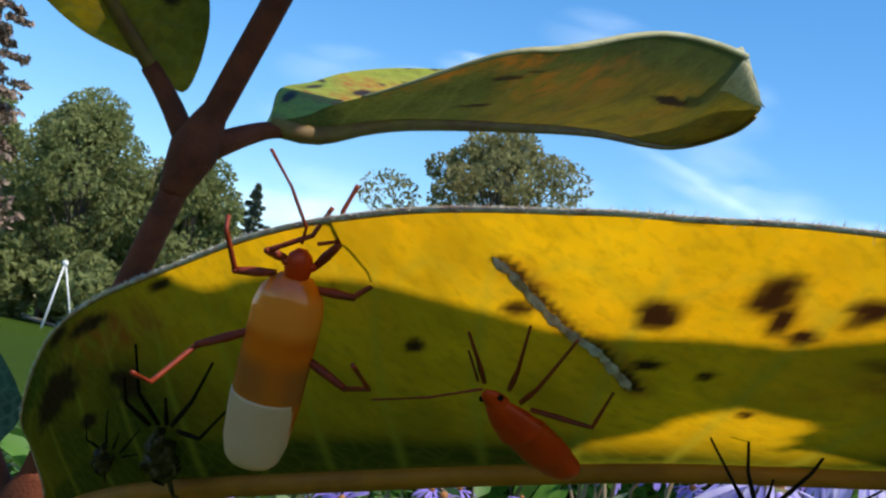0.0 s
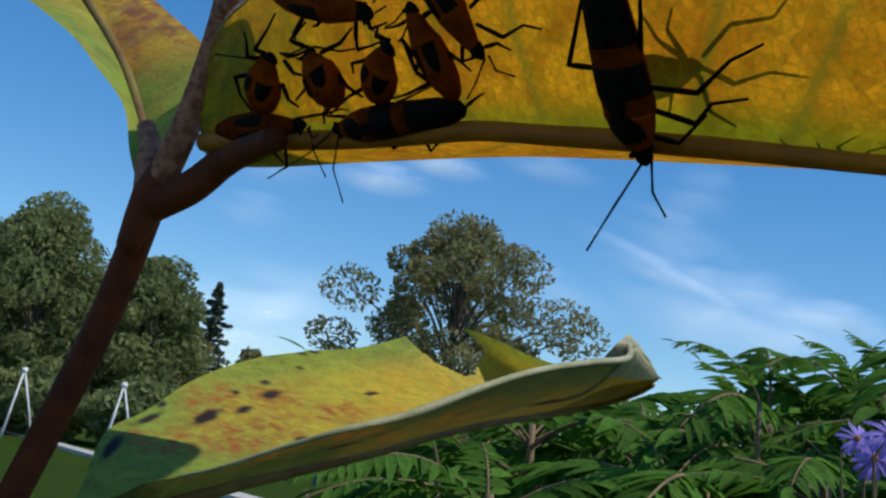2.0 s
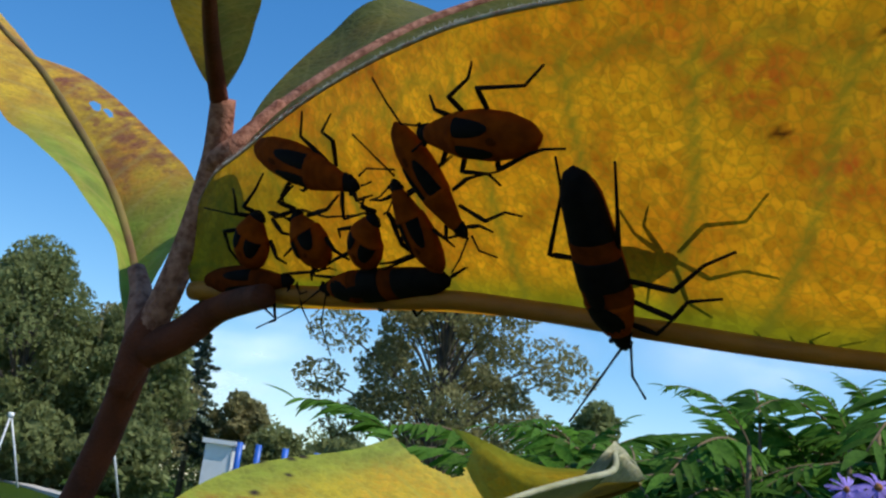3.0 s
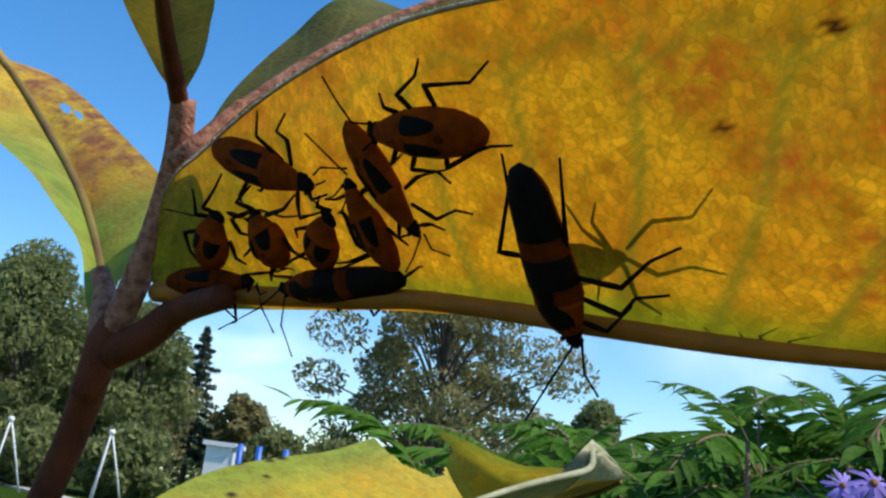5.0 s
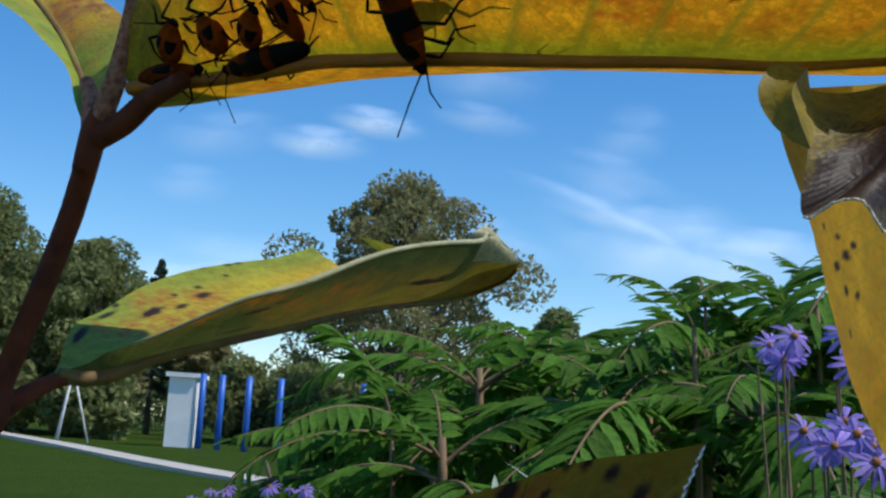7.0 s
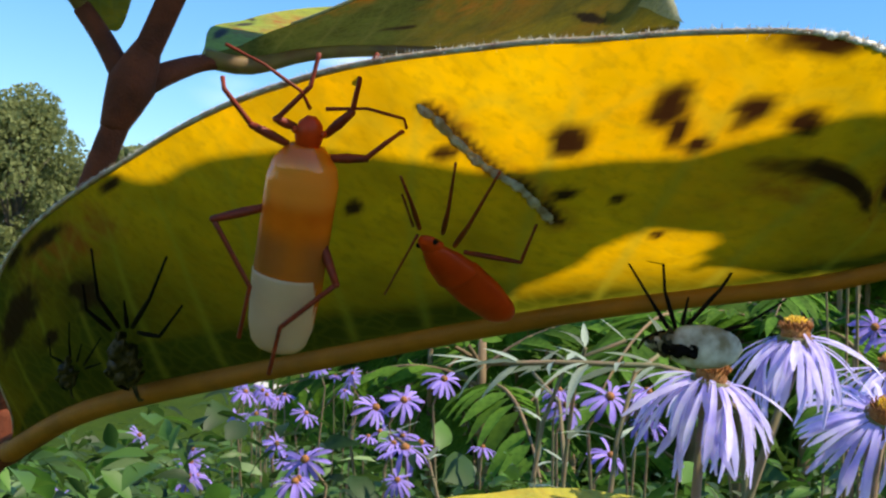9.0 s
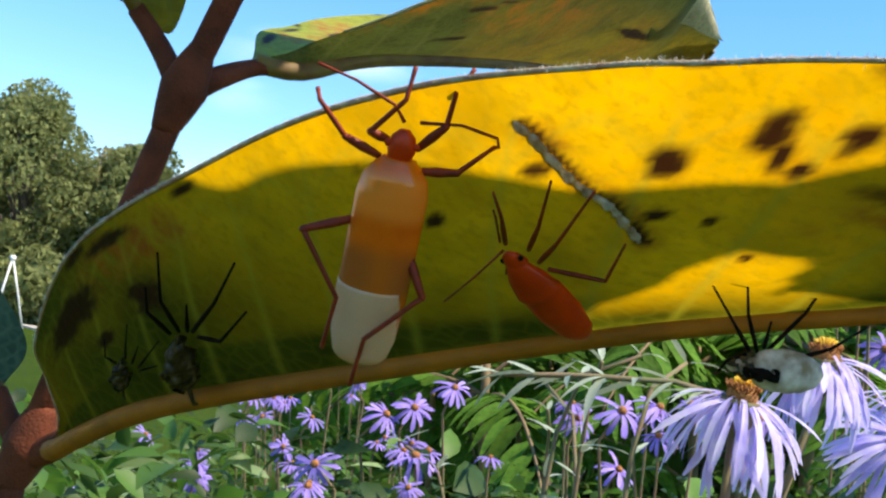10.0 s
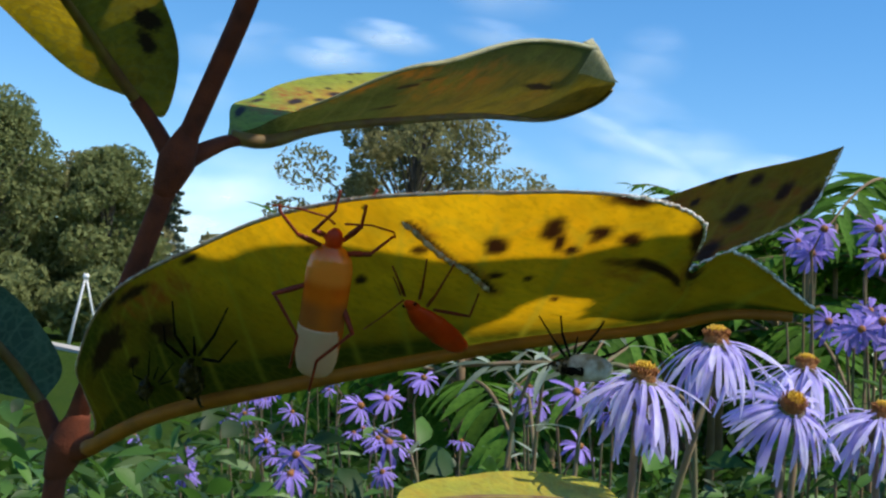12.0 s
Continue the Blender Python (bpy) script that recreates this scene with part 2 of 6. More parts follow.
M_SCAR_THIN = plain("papery_scar", (0.90, 0.88, 0.82), (0.50, 0.40, 0.28), 1500, 0.8, rel=0.0003, rel_scale=3000, through_light=0.65)
M_SCAR = plain("healed_scar", (0.86, 0.83, 0.76), (0.36, 0.28, 0.19), 1500, 0.85, rel=0.0003, rel_scale=3000)


# ---- shapes ----
def curve_points(pts, n):
    """n points on a smooth curve through pts, evenly spaced by length."""
    p = np.array(pts, float)
    p = np.vstack([2 * p[0] - p[1], p, 2 * p[-1] - p[-2]])
    out = []
    for i in range(1, len(p) - 2):
        a, b, c, d = p[i - 1:i + 3]
        for s in np.linspace(0, 1, 24, endpoint=False):
            out.append(0.5 * (2 * b + (c - a) * s + (2 * a - 5 * b + 4 * c - d) * s * s + (3 * b - a - 3 * c + d) * s ** 3))
    out = np.array(out + [p[-2]])
    d = np.r_[0, np.cumsum(np.linalg.norm(np.diff(out, axis=0), axis=1))]
    at = np.linspace(0, d[-1], n)
    return np.stack([np.interp(at, d, out[:, k]) for k in range(3)], 1)


def unit(v):
    return v / np.maximum(np.linalg.norm(v, axis=-1, keepdims=True), 1e-9)


class Blade:
    """A leaf: a midrib and two margins. u runs from base to tip, v from -1 (far margin) over 0 (midrib) to 1 (near margin)."""

    def __init__(self, mid, near, far, far_end=1.0, belly=(0.0, 0.0), wave=0.0, seed=0):
        self.nu = 240
        m = curve_points(mid, self.nu)
        t = np.linspace(0, 1, self.nu)
        self.mid = m
        self.mid_far = np.stack([np.interp(t * far_end, t, m[:, k]) for k in range(3)], 1)
        self.far_end = far_end
        self.near, self.far = curve_points(near, self.nu), curve_points(far, self.nu)
        self.belly, self.wave, self.seed = belly, wave, seed

    def place(self, u, v):
        u, v = np.atleast_1d(np.asarray(u, float)), np.atleast_1d(np.asarray(v, float))
        x = np.clip(u, 0, 1) * (self.nu - 1)
        grab = lambda a: np.stack([np.interp(x, np.arange(self.nu), a[:, k]) for k in range(3)], -1)
        out = np.zeros(u.shape + (3,))
        for side, (m, e, bel) in enumerate(((self.mid, self.near, self.belly[0]), (self.mid_far, self.far, self.belly[1]))):
            mm, ee = grab(m), grab(e)
            tan = unit(grab(np.gradient(m, axis=0)))
            w = np.abs(v)[..., None]
            nrm = unit(np.cross(tan, ee - mm)) * (1 if side == 0 else -1)
            size = np.linalg.norm(ee - mm, axis=-1, keepdims=True)
            ph = self.seed + 3.1 * side
            ripple = self.wave * size * w * w * (np.sin(u * 17 + ph) * 0.6 + np.sin(u * 31 + 2 * ph) * 0.4)[..., None]
            p = mm + (ee - mm) * w + nrm * (bel * size * 4 * w * (1 - 0.85 * w) + ripple)
            out = np.where(((v >= 0) if side == 0 else (v < 0))[..., None], p, out)
        return out

    def normal(self, u, v):
        e = 1e-3
        s = 1 if np.all(np.asarray(v) >= 0) else -1
        a = self.place(u + e, v) - self.place(u - e, v)
        b = self.place(u, v + e * s) - self.place(u, v - e * s)
        return unit(np.cross(a, b)) * s


# ---- the milkweed's leaves, metres ----
LEAF_A = Blade(
    [(0.0045, 0.1425, 0.9285), (0.0212, 0.1211, 0.9370), (0.0457, 0.1010, 0.9449), (0.0656, 0.0840, 0.9506), (0.0793, 0.0740, 0.9535), (0.0862, 0.0693, 0.9555), (0.0935, 0.0660, 0.9557)],
    [(0.0060, 0.1395, 0.9300), (0.0074, 0.1347, 0.9333), (0.0060, 0.1320, 0.9380), (0.0060, 0.1270, 0.9423), (0.0140, 0.1111, 0.9523), (0.0325, 0.0860, 0.9600), (0.0464, 0.0700, 0.9632), (0.0576, 0.0610, 0.9640), (0.0627, 0.0580, 0.9642), (0.0677, 0.0555, 0.9646), (0.0731, 0.0525, 0.9645), (0.0776, 0.0540, 0.9640), (0.0804, 0.0560, 0.9624), (0.0811, 0.0650, 0.9586), (0.0846, 0.0608, 0.9606), (0.0934, 0.0650, 0.9562)],
    [(0.0040, 0.1480, 0.9300), (0.0120, 0.1500, 0.9450), (0.0350, 0.1380, 0.9560), (0.0680, 0.1200, 0.9670), (0.0738, 0.1135, 0.9687), (0.0798, 0.1100, 0.9709), (0.0910, 0.1025, 0.9755), (0.0976, 0.0947, 0.9773), (0.1024, 0.0893, 0.9788)],
    0.93, (0.04, 0.08), 0.012, 1)
LEAF_B = Blade(
    [(0.0198, 0.1520, 0.9813), (0.0255, 0.1545, 0.9816), (0.0312, 0.1585, 0.9849), (0.0371, 0.1645, 0.9878), (0.0490, 0.1808, 0.9931), (0.0627, 0.2059, 0.9999), (0.0788, 0.2336, 1.0058), (0.0893, 0.2320, 1.0100), (0.0926, 0.2215, 1.0122)],
    [(0.0200, 0.1518, 0.9818), (0.0239, 0.1525, 0.9834), (0.0272, 0.1525, 0.9855), (0.0352, 0.1485, 0.9885), (0.0477, 0.1455, 0.9947), (0.0550, 0.1500, 0.9983), (0.0635, 0.1565, 1.0033), (0.0709, 0.1655, 1.0073), (0.0817, 0.1840, 1.0120), (0.0840, 0.1980, 1.0155), (0.0885, 0.2090, 1.0150), (0.0926, 0.2200, 1.0126)],
    [(0.0190, 0.1530, 0.9816), (0.0182, 0.1580, 0.9840), (0.0160, 0.1700, 0.9905), (0.0184, 0.1800, 0.9945), (0.0208, 0.1940, 1.0002), (0.0263, 0.2060, 1.0051), (0.0340, 0.2130, 1.0084), (0.0425, 0.2190, 1.0109), (0.0498, 0.2240, 1.0144), (0.0545, 0.2258, 1.0162), (0.0585, 0.2270, 1.0172), (0.0645, 0.2240, 1.0156), (0.0697, 0.2200, 1.0134), (0.0751, 0.2160, 1.0116), (0.0812, 0.2140, 1.0118), (0.0920, 0.2205, 1.0122)],
    1.0, (0.05, 0.03), 0.006, 2)
LEAF_C = Blade(
    [(0.0319, 0.1310, 1.0205), (0.0462, 0.1220, 1.0203), (0.0538, 0.1150, 1.0198), (0.0600, 0.1095, 1.0196), (0.0666, 0.1050, 1.0188), (0.0728, 0.0995, 1.0176), (0.0811, 0.0945, 1.0166), (0.0896, 0.0925, 1.0164), (0.1000, 0.0910, 1.0166), (0.1120, 0.0925, 1.0175), (0.1300, 0.0940, 1.0200), (0.1560, 0.1000, 1.0230)],
    [(0.0314, 0.1302, 1.0215), (0.0303, 0.1310, 1.0255), (0.0325, 0.1268, 1.0310), (0.0365, 0.1215, 1.0331), (0.0436, 0.1110, 1.0356), (0.0522, 0.0986, 1.0367), (0.0610, 0.0875, 1.0366), (0.0757, 0.0775, 1.0365), (0.0857, 0.0727, 1.0362), (0.0898, 0.0677, 1.0360), (0.0938, 0.0639, 1.0358), (0.0981, 0.0602, 1.0356), (0.1020, 0.0579, 1.0354), (0.1061, 0.0559, 1.0352), (0.1098, 0.0546, 1.0350), (0.1158, 0.0506, 1.0348), (0.1195, 0.0483, 1.0346), (0.1243, 0.0435, 1.0342), (0.1380, 0.0420, 1.0320), (0.1500, 0.0550, 1.0290), (0.1560, 0.1000, 1.0235)],
    [(0.0315, 0.1320, 1.0206), (0.0300, 0.1440, 1.0220), (0.0370, 0.1440, 1.0227), (0.0454, 0.1380, 1.0227), (0.0548, 0.1320, 1.0229), (0.0633, 0.1260, 1.0229), (0.0757, 0.1200, 1.0233), (0.0855, 0.1170, 1.0238), (0.0908, 0.1130, 1.0225), (0.1250, 0.1080, 1.0220), (0.1450, 0.1060, 1.0230), (0.1560, 0.1005, 1.0230)],
    1.0, (0.03, 0.04), 0.012, 3)
LEAF_D = Blade(
    [(0.0045, 0.1470, 0.9850), (0.0000, 0.1350, 0.9918), (-0.0015, 0.1200, 0.9952), (-0.0029, 0.1000, 0.9986)],
    [(0.0048, 0.1475, 0.9845), (0.0087, 0.1500, 0.9831), (0.0115, 0.1450, 0.9907), (0.0114, 0.1350, 0.9965), (0.0092, 0.1200, 1.0012), (0.0021, 0.1050, 1.0040), (-0.0029, 0.1000, 0.9990)],
    [(0.0040, 0.1470, 0.9852), (-0.0040, 0.1400, 0.9871), (-0.0130, 0.1300, 0.9936), (-0.0176, 0.1150, 0.9970), (-0.0104, 0.1000, 1.0001), (-0.0035, 0.0990, 0.9990)],
    1.0, (0.08, 0.08), 0.01, 4)
LEAF_E = Blade(
    [(-0.0070, 0.1530, 0.9340), (-0.0110, 0.1480, 0.9405), (-0.0161, 0.1400, 0.9471), (-0.0260, 0.1250, 0.9540)],
    [(-0.0067, 0.1533, 0.9341), (-0.0038, 0.1520, 0.9401), (-0.0082, 0.1480, 0.9481), (-0.0122, 0.1420, 0.9525), (-0.0174, 0.1320, 0.9560), (-0.0260, 0.1245, 0.9545)],
    [(-0.0073, 0.1530, 0.9339), (-0.0152, 0.1480, 0.9357), (-0.0210, 0.1400, 0.9400), (-0.0268, 0.1300, 0.9481), (-0.0265, 0.1250, 0.9535)],
    1.0, (0.06, 0.06), 0.01, 5)
LEAF_F = Blade(
    [(0.0239, 0.1390, 1.0164), (0.0221, 0.1440, 1.0212), (0.0188, 0.1500, 1.0267), (0.0131, 0.1570, 1.0349), (0.0051, 0.1650, 1.0439), (-0.0068, 0.1750, 1.0559), (-0.0190, 0.1850, 1.0656), (-0.0312, 0.1950, 1.0773)],
    [(0.0238, 0.1385, 1.0163), (0.0213, 0.1410, 1.0205), (0.0178, 0.1460, 1.0270), (0.0121, 0.1500, 1.0325), (0.0074, 0.1530, 1.0367), (0.0003, 0.1580, 1.0414), (-0.0063, 0.1630, 1.0457), (-0.0192, 0.1750, 1.0604), (-0.0308, 0.1940, 1.0766)],
    [(0.0241, 0.1395, 1.0172), (0.0245, 0.1410, 1.0213), (0.0246, 0.1460, 1.0266), (0.0249, 0.1500, 1.0310), (0.0245, 0.1540, 1.0360), (0.0218, 0.1580, 1.0397), (0.0177, 0.1620, 1.0431), (0.0113, 0.1680, 1.0482), (0.0033, 0.1750, 1.0542), (-0.0050, 0.1820, 1.0590), (-0.0111, 0.1860, 1.0606), (-0.0193, 0.1920, 1.0675), (-0.0315, 0.1960, 1.0779)],
    1.0, (0.04, 0.06), 0.008, 6)
LEAF_G = Blade(
    [(0.0322, 0.1250, 1.0395), (0.0326, 0.1200, 1.0408), (0.0338, 0.1120, 1.0412), (0.0350, 0.1050, 1.0416), (0.0382, 0.0900, 1.0406)],
    [(0.0325, 0.1250, 1.0396), (0.0350, 0.1210, 1.0421), (0.0374, 0.1130, 1.0427), (0.0392, 0.1060, 1.0426), (0.0405, 0.0970, 1.0421), (0.0383, 0.0900, 1.0407)],
    [(0.0320, 0.1250, 1.0396), (0.0309, 0.1220, 1.0405), (0.0305, 0.1150, 1.0414), (0.0309, 0.1070, 1.0419), (0.0329, 0.0990, 1.0416), (0.0381, 0.0900, 1.0407)],
    1.0, (0.08, 0.08), 0.01, 7)
# Far margin is widened out of view to shade the curled leaf's base.
LEAF_H = Blade(
    [(0.0344, 0.1260, 1.0343), (0.0382, 0.1280, 1.0404), (0.0450, 0.1300, 1.0477), (0.0525, 0.1320, 1.0540), (0.0640, 0.1340, 1.0603), (0.0825, 0.1360, 1.0664)],
    [(0.0348, 0.1258, 1.0342), (0.0420, 0.1210, 1.0400), (0.0520, 0.1200, 1.0460), (0.0640, 0.1230, 1.0520), (0.0760, 0.1290, 1.0590), (0.0825, 0.1358, 1.0663)],
    [(0.0345, 0.1262, 1.0345), (0.0357, 0.1320, 1.0434), (0.0395, 0.1380, 1.0525), (0.0457, 0.1420, 1.0603), (0.0600, 0.1535, 1.0612), (0.0700, 0.1565, 1.0612), (0.0790, 0.1540, 1.0630), (0.0825, 0.1362, 1.0666)],
    1.0, (0.05, 0.05), 0.01, 8)
LEAF_T = Blade(
    [(0.1181, 0.0800, 1.0124), (0.1143, 0.0700, 1.0032), (0.1144, 0.0700, 0.9954)],
    [(0.1084, 0.0760, 1.0103), (0.1074, 0.0720, 1.0063), (0.1060, 0.0680, 1.0021), (0.1054, 0.0670, 1.0000), (0.1049, 0.0660, 0.9974), (0.1054, 0.0660, 0.9963), (0.1067, 0.0655, 0.9966), (0.1083, 0.0650, 0.9973), (0.1099, 0.0650, 0.9972), (0.1116, 0.0655, 0.9952), (0.1136, 0.0680, 0.9948)],
    [(0.1305, 0.0950, 1.0191), (0.1307, 0.0900, 1.0091), (0.1240, 0.0800, 0.9976)],
    1.0, (0.10, 0.05), 0.02, 9)
LEAF_T_CURL = Blade(
    [(0.1084, 0.0768, 1.0120), (0.1054, 0.0710, 1.0079), (0.1056, 0.0695, 1.0050), (0.1062, 0.0682, 1.0022)],
    [(0.1082, 0.0770, 1.0121), (0.1049, 0.0750, 1.0117), (0.1031, 0.0730, 1.0094), (0.1027, 0.0720, 1.0074), (0.1033, 0.0710, 1.0053), (0.1047, 0.0695, 1.0032), (0.1062, 0.0684, 1.0021)],
    [(0.1085, 0.0770, 1.0119), (0.1086, 0.0765, 1.0103), (0.1082, 0.0735, 1.0068), (0.1064, 0.0685, 1.0022)],
    1.0, (0.12, 0.05), 0.01, 11)
LEAF_T_STRIP = Blade(
    [(0.1299, 0.1120, 1.0224), (0.1306, 0.1120, 1.0051), (0.1302, 0.1100, 0.9917), (0.1285, 0.1080, 0.9754)],
    [(0.1118, 0.1000, 1.0169), (0.1127, 0.1000, 1.0133), (0.1139, 0.1000, 1.0088), (0.1156, 0.1000, 1.0043), (0.1165, 0.1000, 1.0014), (0.1176, 0.1000, 0.9979), (0.1187, 0.1000, 0.9938), (0.1210, 0.1000, 0.9851), (0.1285, 0.1080, 0.9754)],
    [(0.1426, 0.1180, 1.0246), (0.1429, 0.1180, 1.0072), (0.1409, 0.1160, 0.9932), (0.1285, 0.1080, 0.9753)],
    1.0, (0.03, 0.05), 0.008, 12)
LEAF_T_FLAP = Blade(
    [(0.1244, 0.1240, 1.0077), (0.1249, 0.1240, 1.0066), (0.1244, 0.1200, 1.0025), (0.1236, 0.1160, 0.9982), (0.1231, 0.1120, 0.9936), (0.1226, 0.1080, 0.9892), (0.1231, 0.1060, 0.9853), (0.1239, 0.1040, 0.9809)],
    [(0.1245, 0.1250, 1.0079), (0.1282, 0.1400, 1.0093), (0.1280, 0.1380, 1.0057), (0.1273, 0.1320, 1.0015), (0.1259, 0.1250, 0.9972), (0.1244, 0.1150, 0.9902), (0.1238, 0.1080, 0.9852), (0.1238, 0.1040, 0.9809)],
    [(0.1245, 0.1240, 1.0076), (0.1322, 0.1350, 1.0115), (0.1352, 0.1400, 1.0058), (0.1327, 0.1300, 0.9962), (0.1277, 0.1150, 0.9871), (0.1240, 0.1040, 0.9808)],
    1.0, (0.06, 0.05), 0.008, 13)
LEAF_L = Blade(
    [(0.0523, 0.1700, 0.9189), (0.0635, 0.1850, 0.9206), (0.0788, 0.2000, 0.9207), (0.1017, 0.2200, 0.9193)],
    [(0.0523, 0.1700, 0.9184), (0.0637, 0.1750, 0.9172), (0.0779, 0.1850, 0.9176), (0.1017, 0.2200, 0.9190)],
    [(0.0524, 0.1720, 0.9191), (0.0556, 0.1900, 0.9225), (0.0731, 0.2100, 0.9247), (0.0889, 0.2220, 0.9245), (0.0972, 0.2260, 0.9229), (0.1020, 0.2220, 0.9193)],
    1.0, (0.05, 0.06), 0.02, 10)

# spots on the blades: u, v, length, width
SPOTS_A = [(0.700, 0.734, 0.010, 0.016), (0.737, 0.811, 0.009, 0.020), (0.744, 0.741, 0.006, 0.018), (0.754, 0.699, 0.006, 0.011), (0.768, 0.780, 0.006, 0.012), (0.641, 0.734, 0.009, 0.008), (0.579, 0.602, 0.009, 0.009), (0.702, 1.000, 0.006, 0.003), (0.186, 0.745, 0.059, 0.034), (0.278, 0.919, 0.035, 0.010), (0.230, 0.969, 0.023, 0.011), (0.302, 0.598, 0.026, 0.029), (0.225, 0.486, 0.018, 0.013), (0.755, 0.367, 0.004, 0.006), (0.702, 0.568, 0.009, 0.007), (0.728, 0.533, 0.004, 0.006), (0.388, 0.954, 0.015, 0.006), (0.534, 0.811, 0.006, 0.003)]
SPOTS_A_TIP = [(0.778, 0.996, 0.016, 0.021), (0.770, 0.799, 0.009, 0.016), (0.791, 0.784, 0.009, 0.014), (0.873, 0.958, 0.037, 0.062), (0.828, 0.645, 0.051, 0.016), (0.837, 0.946, 0.018, 0.034)]
SPOTS_A_FAR = [(0.644, -0.996, 0.011, 0.011), (0.734, -0.988, 0.008, 0.013), (0.757, -0.873, 0.009, 0.011), (0.805, -0.950, 0.011, 0.026), (0.861, -1.000, 0.006, 0.007), (0.881, -0.988, 0.006, 0.007), (0.914, -0.938, 0.009, 0.012), (0.910, -0.757, 0.016, 0.021), (0.903, -0.544, 0.014, 0.026), (0.951, -0.838, 0.010, 0.018), (0.989, -0.718, 0.012, 0.025), (0.835, -0.803, 0.004, 0.008), (0.791, -0.861, 0.004, 0.008), (0.725, -0.915, 0.004, 0.005), (0.850, -0.903, 0.006, 0.008)]
SCAR_A = [(0.629, 0.876), (0.638, 0.830), (0.648, 0.761), (0.662, 0.676), (0.678, 0.606), (0.692, 0.506), (0.697, 0.459)]
SPOTS_C = [(0.396, 0.612, 0.003, 0.006), (0.550, 0.475, 0.0072, 0.0145), (0.555, 0.435, 0.004, 0.008), (0.562, 0.370, 0.0026, 0.005), (0.579, 0.238, 0.0030, 0.006), (0.488, 0.463, 0.002, 0.004), (0.479, 0.575, 0.002, 0.004), (0.412, 0.850, 0.004, 0.008)]
RUST_C = [(0.496, 0.54, 0.035, 0.043), (0.508, 0.575, 0.040, 0.045), (0.521, 0.50, 0.025, 0.04), (0.467, 0.625, 0.025, 0.04), (0.429, 0.50, 0.020, 0.03), (0.571, 0.45, 0.03, 0.05), (0.558, 0.60, 0.04, 0.05), (0.500, 0.25, 0.025, 0.03), (0.38, 0.75, 0.03, 0.05)]
SPOTS_B = [(0.258, -0.722, 0.033, 0.013), (0.316, -0.649, 0.020, 0.010), (0.379, -0.683, 0.018, 0.011), (0.396, -0.792, 0.010, 0.010), (0.343, -0.792, 0.006, 0.008), (0.464, -0.849, 0.005, 0.008), (0.492, -0.985, 0.007, 0.008), (0.454, -1.000, 0.005, 0.002), (0.199, -0.927, 0.029, 0.011), (0.122, -0.876, 0.034, 0.018), (0.496, -0.494, 0.010, 0.006), (0.303, -0.247, 0.010, 0.011), (0.237, -0.977, 0.010, 0.010), (0.508, -0.988, 0.007, 0.008), (0.269, 0.749, 0.020, 0.008), (0.302, 0.803, 0.013, 0.005), (0.614, 0.533, 0.055, 0.013), (0.240, 0.394, 0.024, 0.008)]
RUST_B = [(0.236, -0.432, 0.037, 0.046), (0.170, -0.726, 0.033, 0.047), (0.305, -0.459, 0.044, 0.037), (0.399, -0.413, 0.038, 0.025), (0.300, -0.799, 0.044, 0.032), (0.373, -0.645, 0.040, 0.033), (0.259, 0.946, 0.042, 0.028), (0.381, 0.683, 0.076, 0.034), (0.187, 1.000, 0.047, 0.034)]
SPOTS_D = [(0.356, 0.726, 0.044, 0.050), (0.270, 0.622, 0.050, 0.034)]
SPOTS_A = SPOTS_A + SPOTS_A_TIP + SPOTS_A_FAR


def mesh_data(name, verts, faces, mat, smooth=True):
    me = bpy.data.meshes.new(name)
    me.from_pydata([tuple(map(float, v)) for v in verts], [], [tuple(map(int, f)) for f in faces])
    me.materials.append(mat)
    if smooth:
        me.shade_smooth()
    me.update()
    return me


def part(name, shape, mat, parent=None, label="", smooth=True):
    """Links (verts, faces) as one mesh object under a thing or a part."""
    ob = new(name, mesh_data(name, shape[0], shape[1], mat, smooth))
    ob.parent = parent
    return tagged(ob, label) if label else ob


def thing(name, label, category, group="", m=None):
    ob = tagged(new(name), label, category, group)
    ob.empty_display_size = 0.01
    if m is not None:
        ob.matrix_basis = m
    return ob


def join(shapes):
    vs, fs, k = [], [], 0
    for v, f in shapes:
        vs.append(np.asarray(v, float))
        fs += [tuple(i + k for i in q) for q in f]
        k += len(v)
    return np.vstack(vs), fs


def tube(pts, radii, sides=10, caps=True):
    """A round stalk through pts with the given radii."""
    p = np.asarray(pts, float)
    r = np.interp(np.linspace(0, 1, len(p)), np.linspace(0, 1, len(np.atleast_1d(radii))), np.atleast_1d(radii))
    t = unit(np.gradient(p, axis=0))
    a = np.cross(t[0], (0, 0, 1) if abs(t[0][2]) < 0.9 else (1, 0, 0))
    vs = []
    for i in range(len(p)):
        a = unit(a - t[i] * (a @ t[i]))
        b = np.cross(t[i], a)
        for k in range(sides):
            w = 2 * math.pi * k / sides
            vs.append(p[i] + r[i] * (math.cos(w) * a + math.sin(w) * b))
    fs = [(i * sides + k, i * sides + (k + 1) % sides, (i + 1) * sides + (k + 1) % sides, (i + 1) * sides + k) for i in range(len(p) - 1) for k in range(sides)]
    if caps:
        fs += [tuple(range(sides))[::-1], tuple((len(p) - 1) * sides + k for k in range(sides))]
    return np.array(vs), fs


def smooth(x, a, b):
    s = np.clip((x - a) / (b - a), 0, 1)
    return s * s * (3 - 2 * s)


def wobble(u, v, scale, seed):
    return np.array([noise.noise(Vector((x * scale, y * scale * 0.27, seed * 7.3))) for x, y in zip(u, v)])


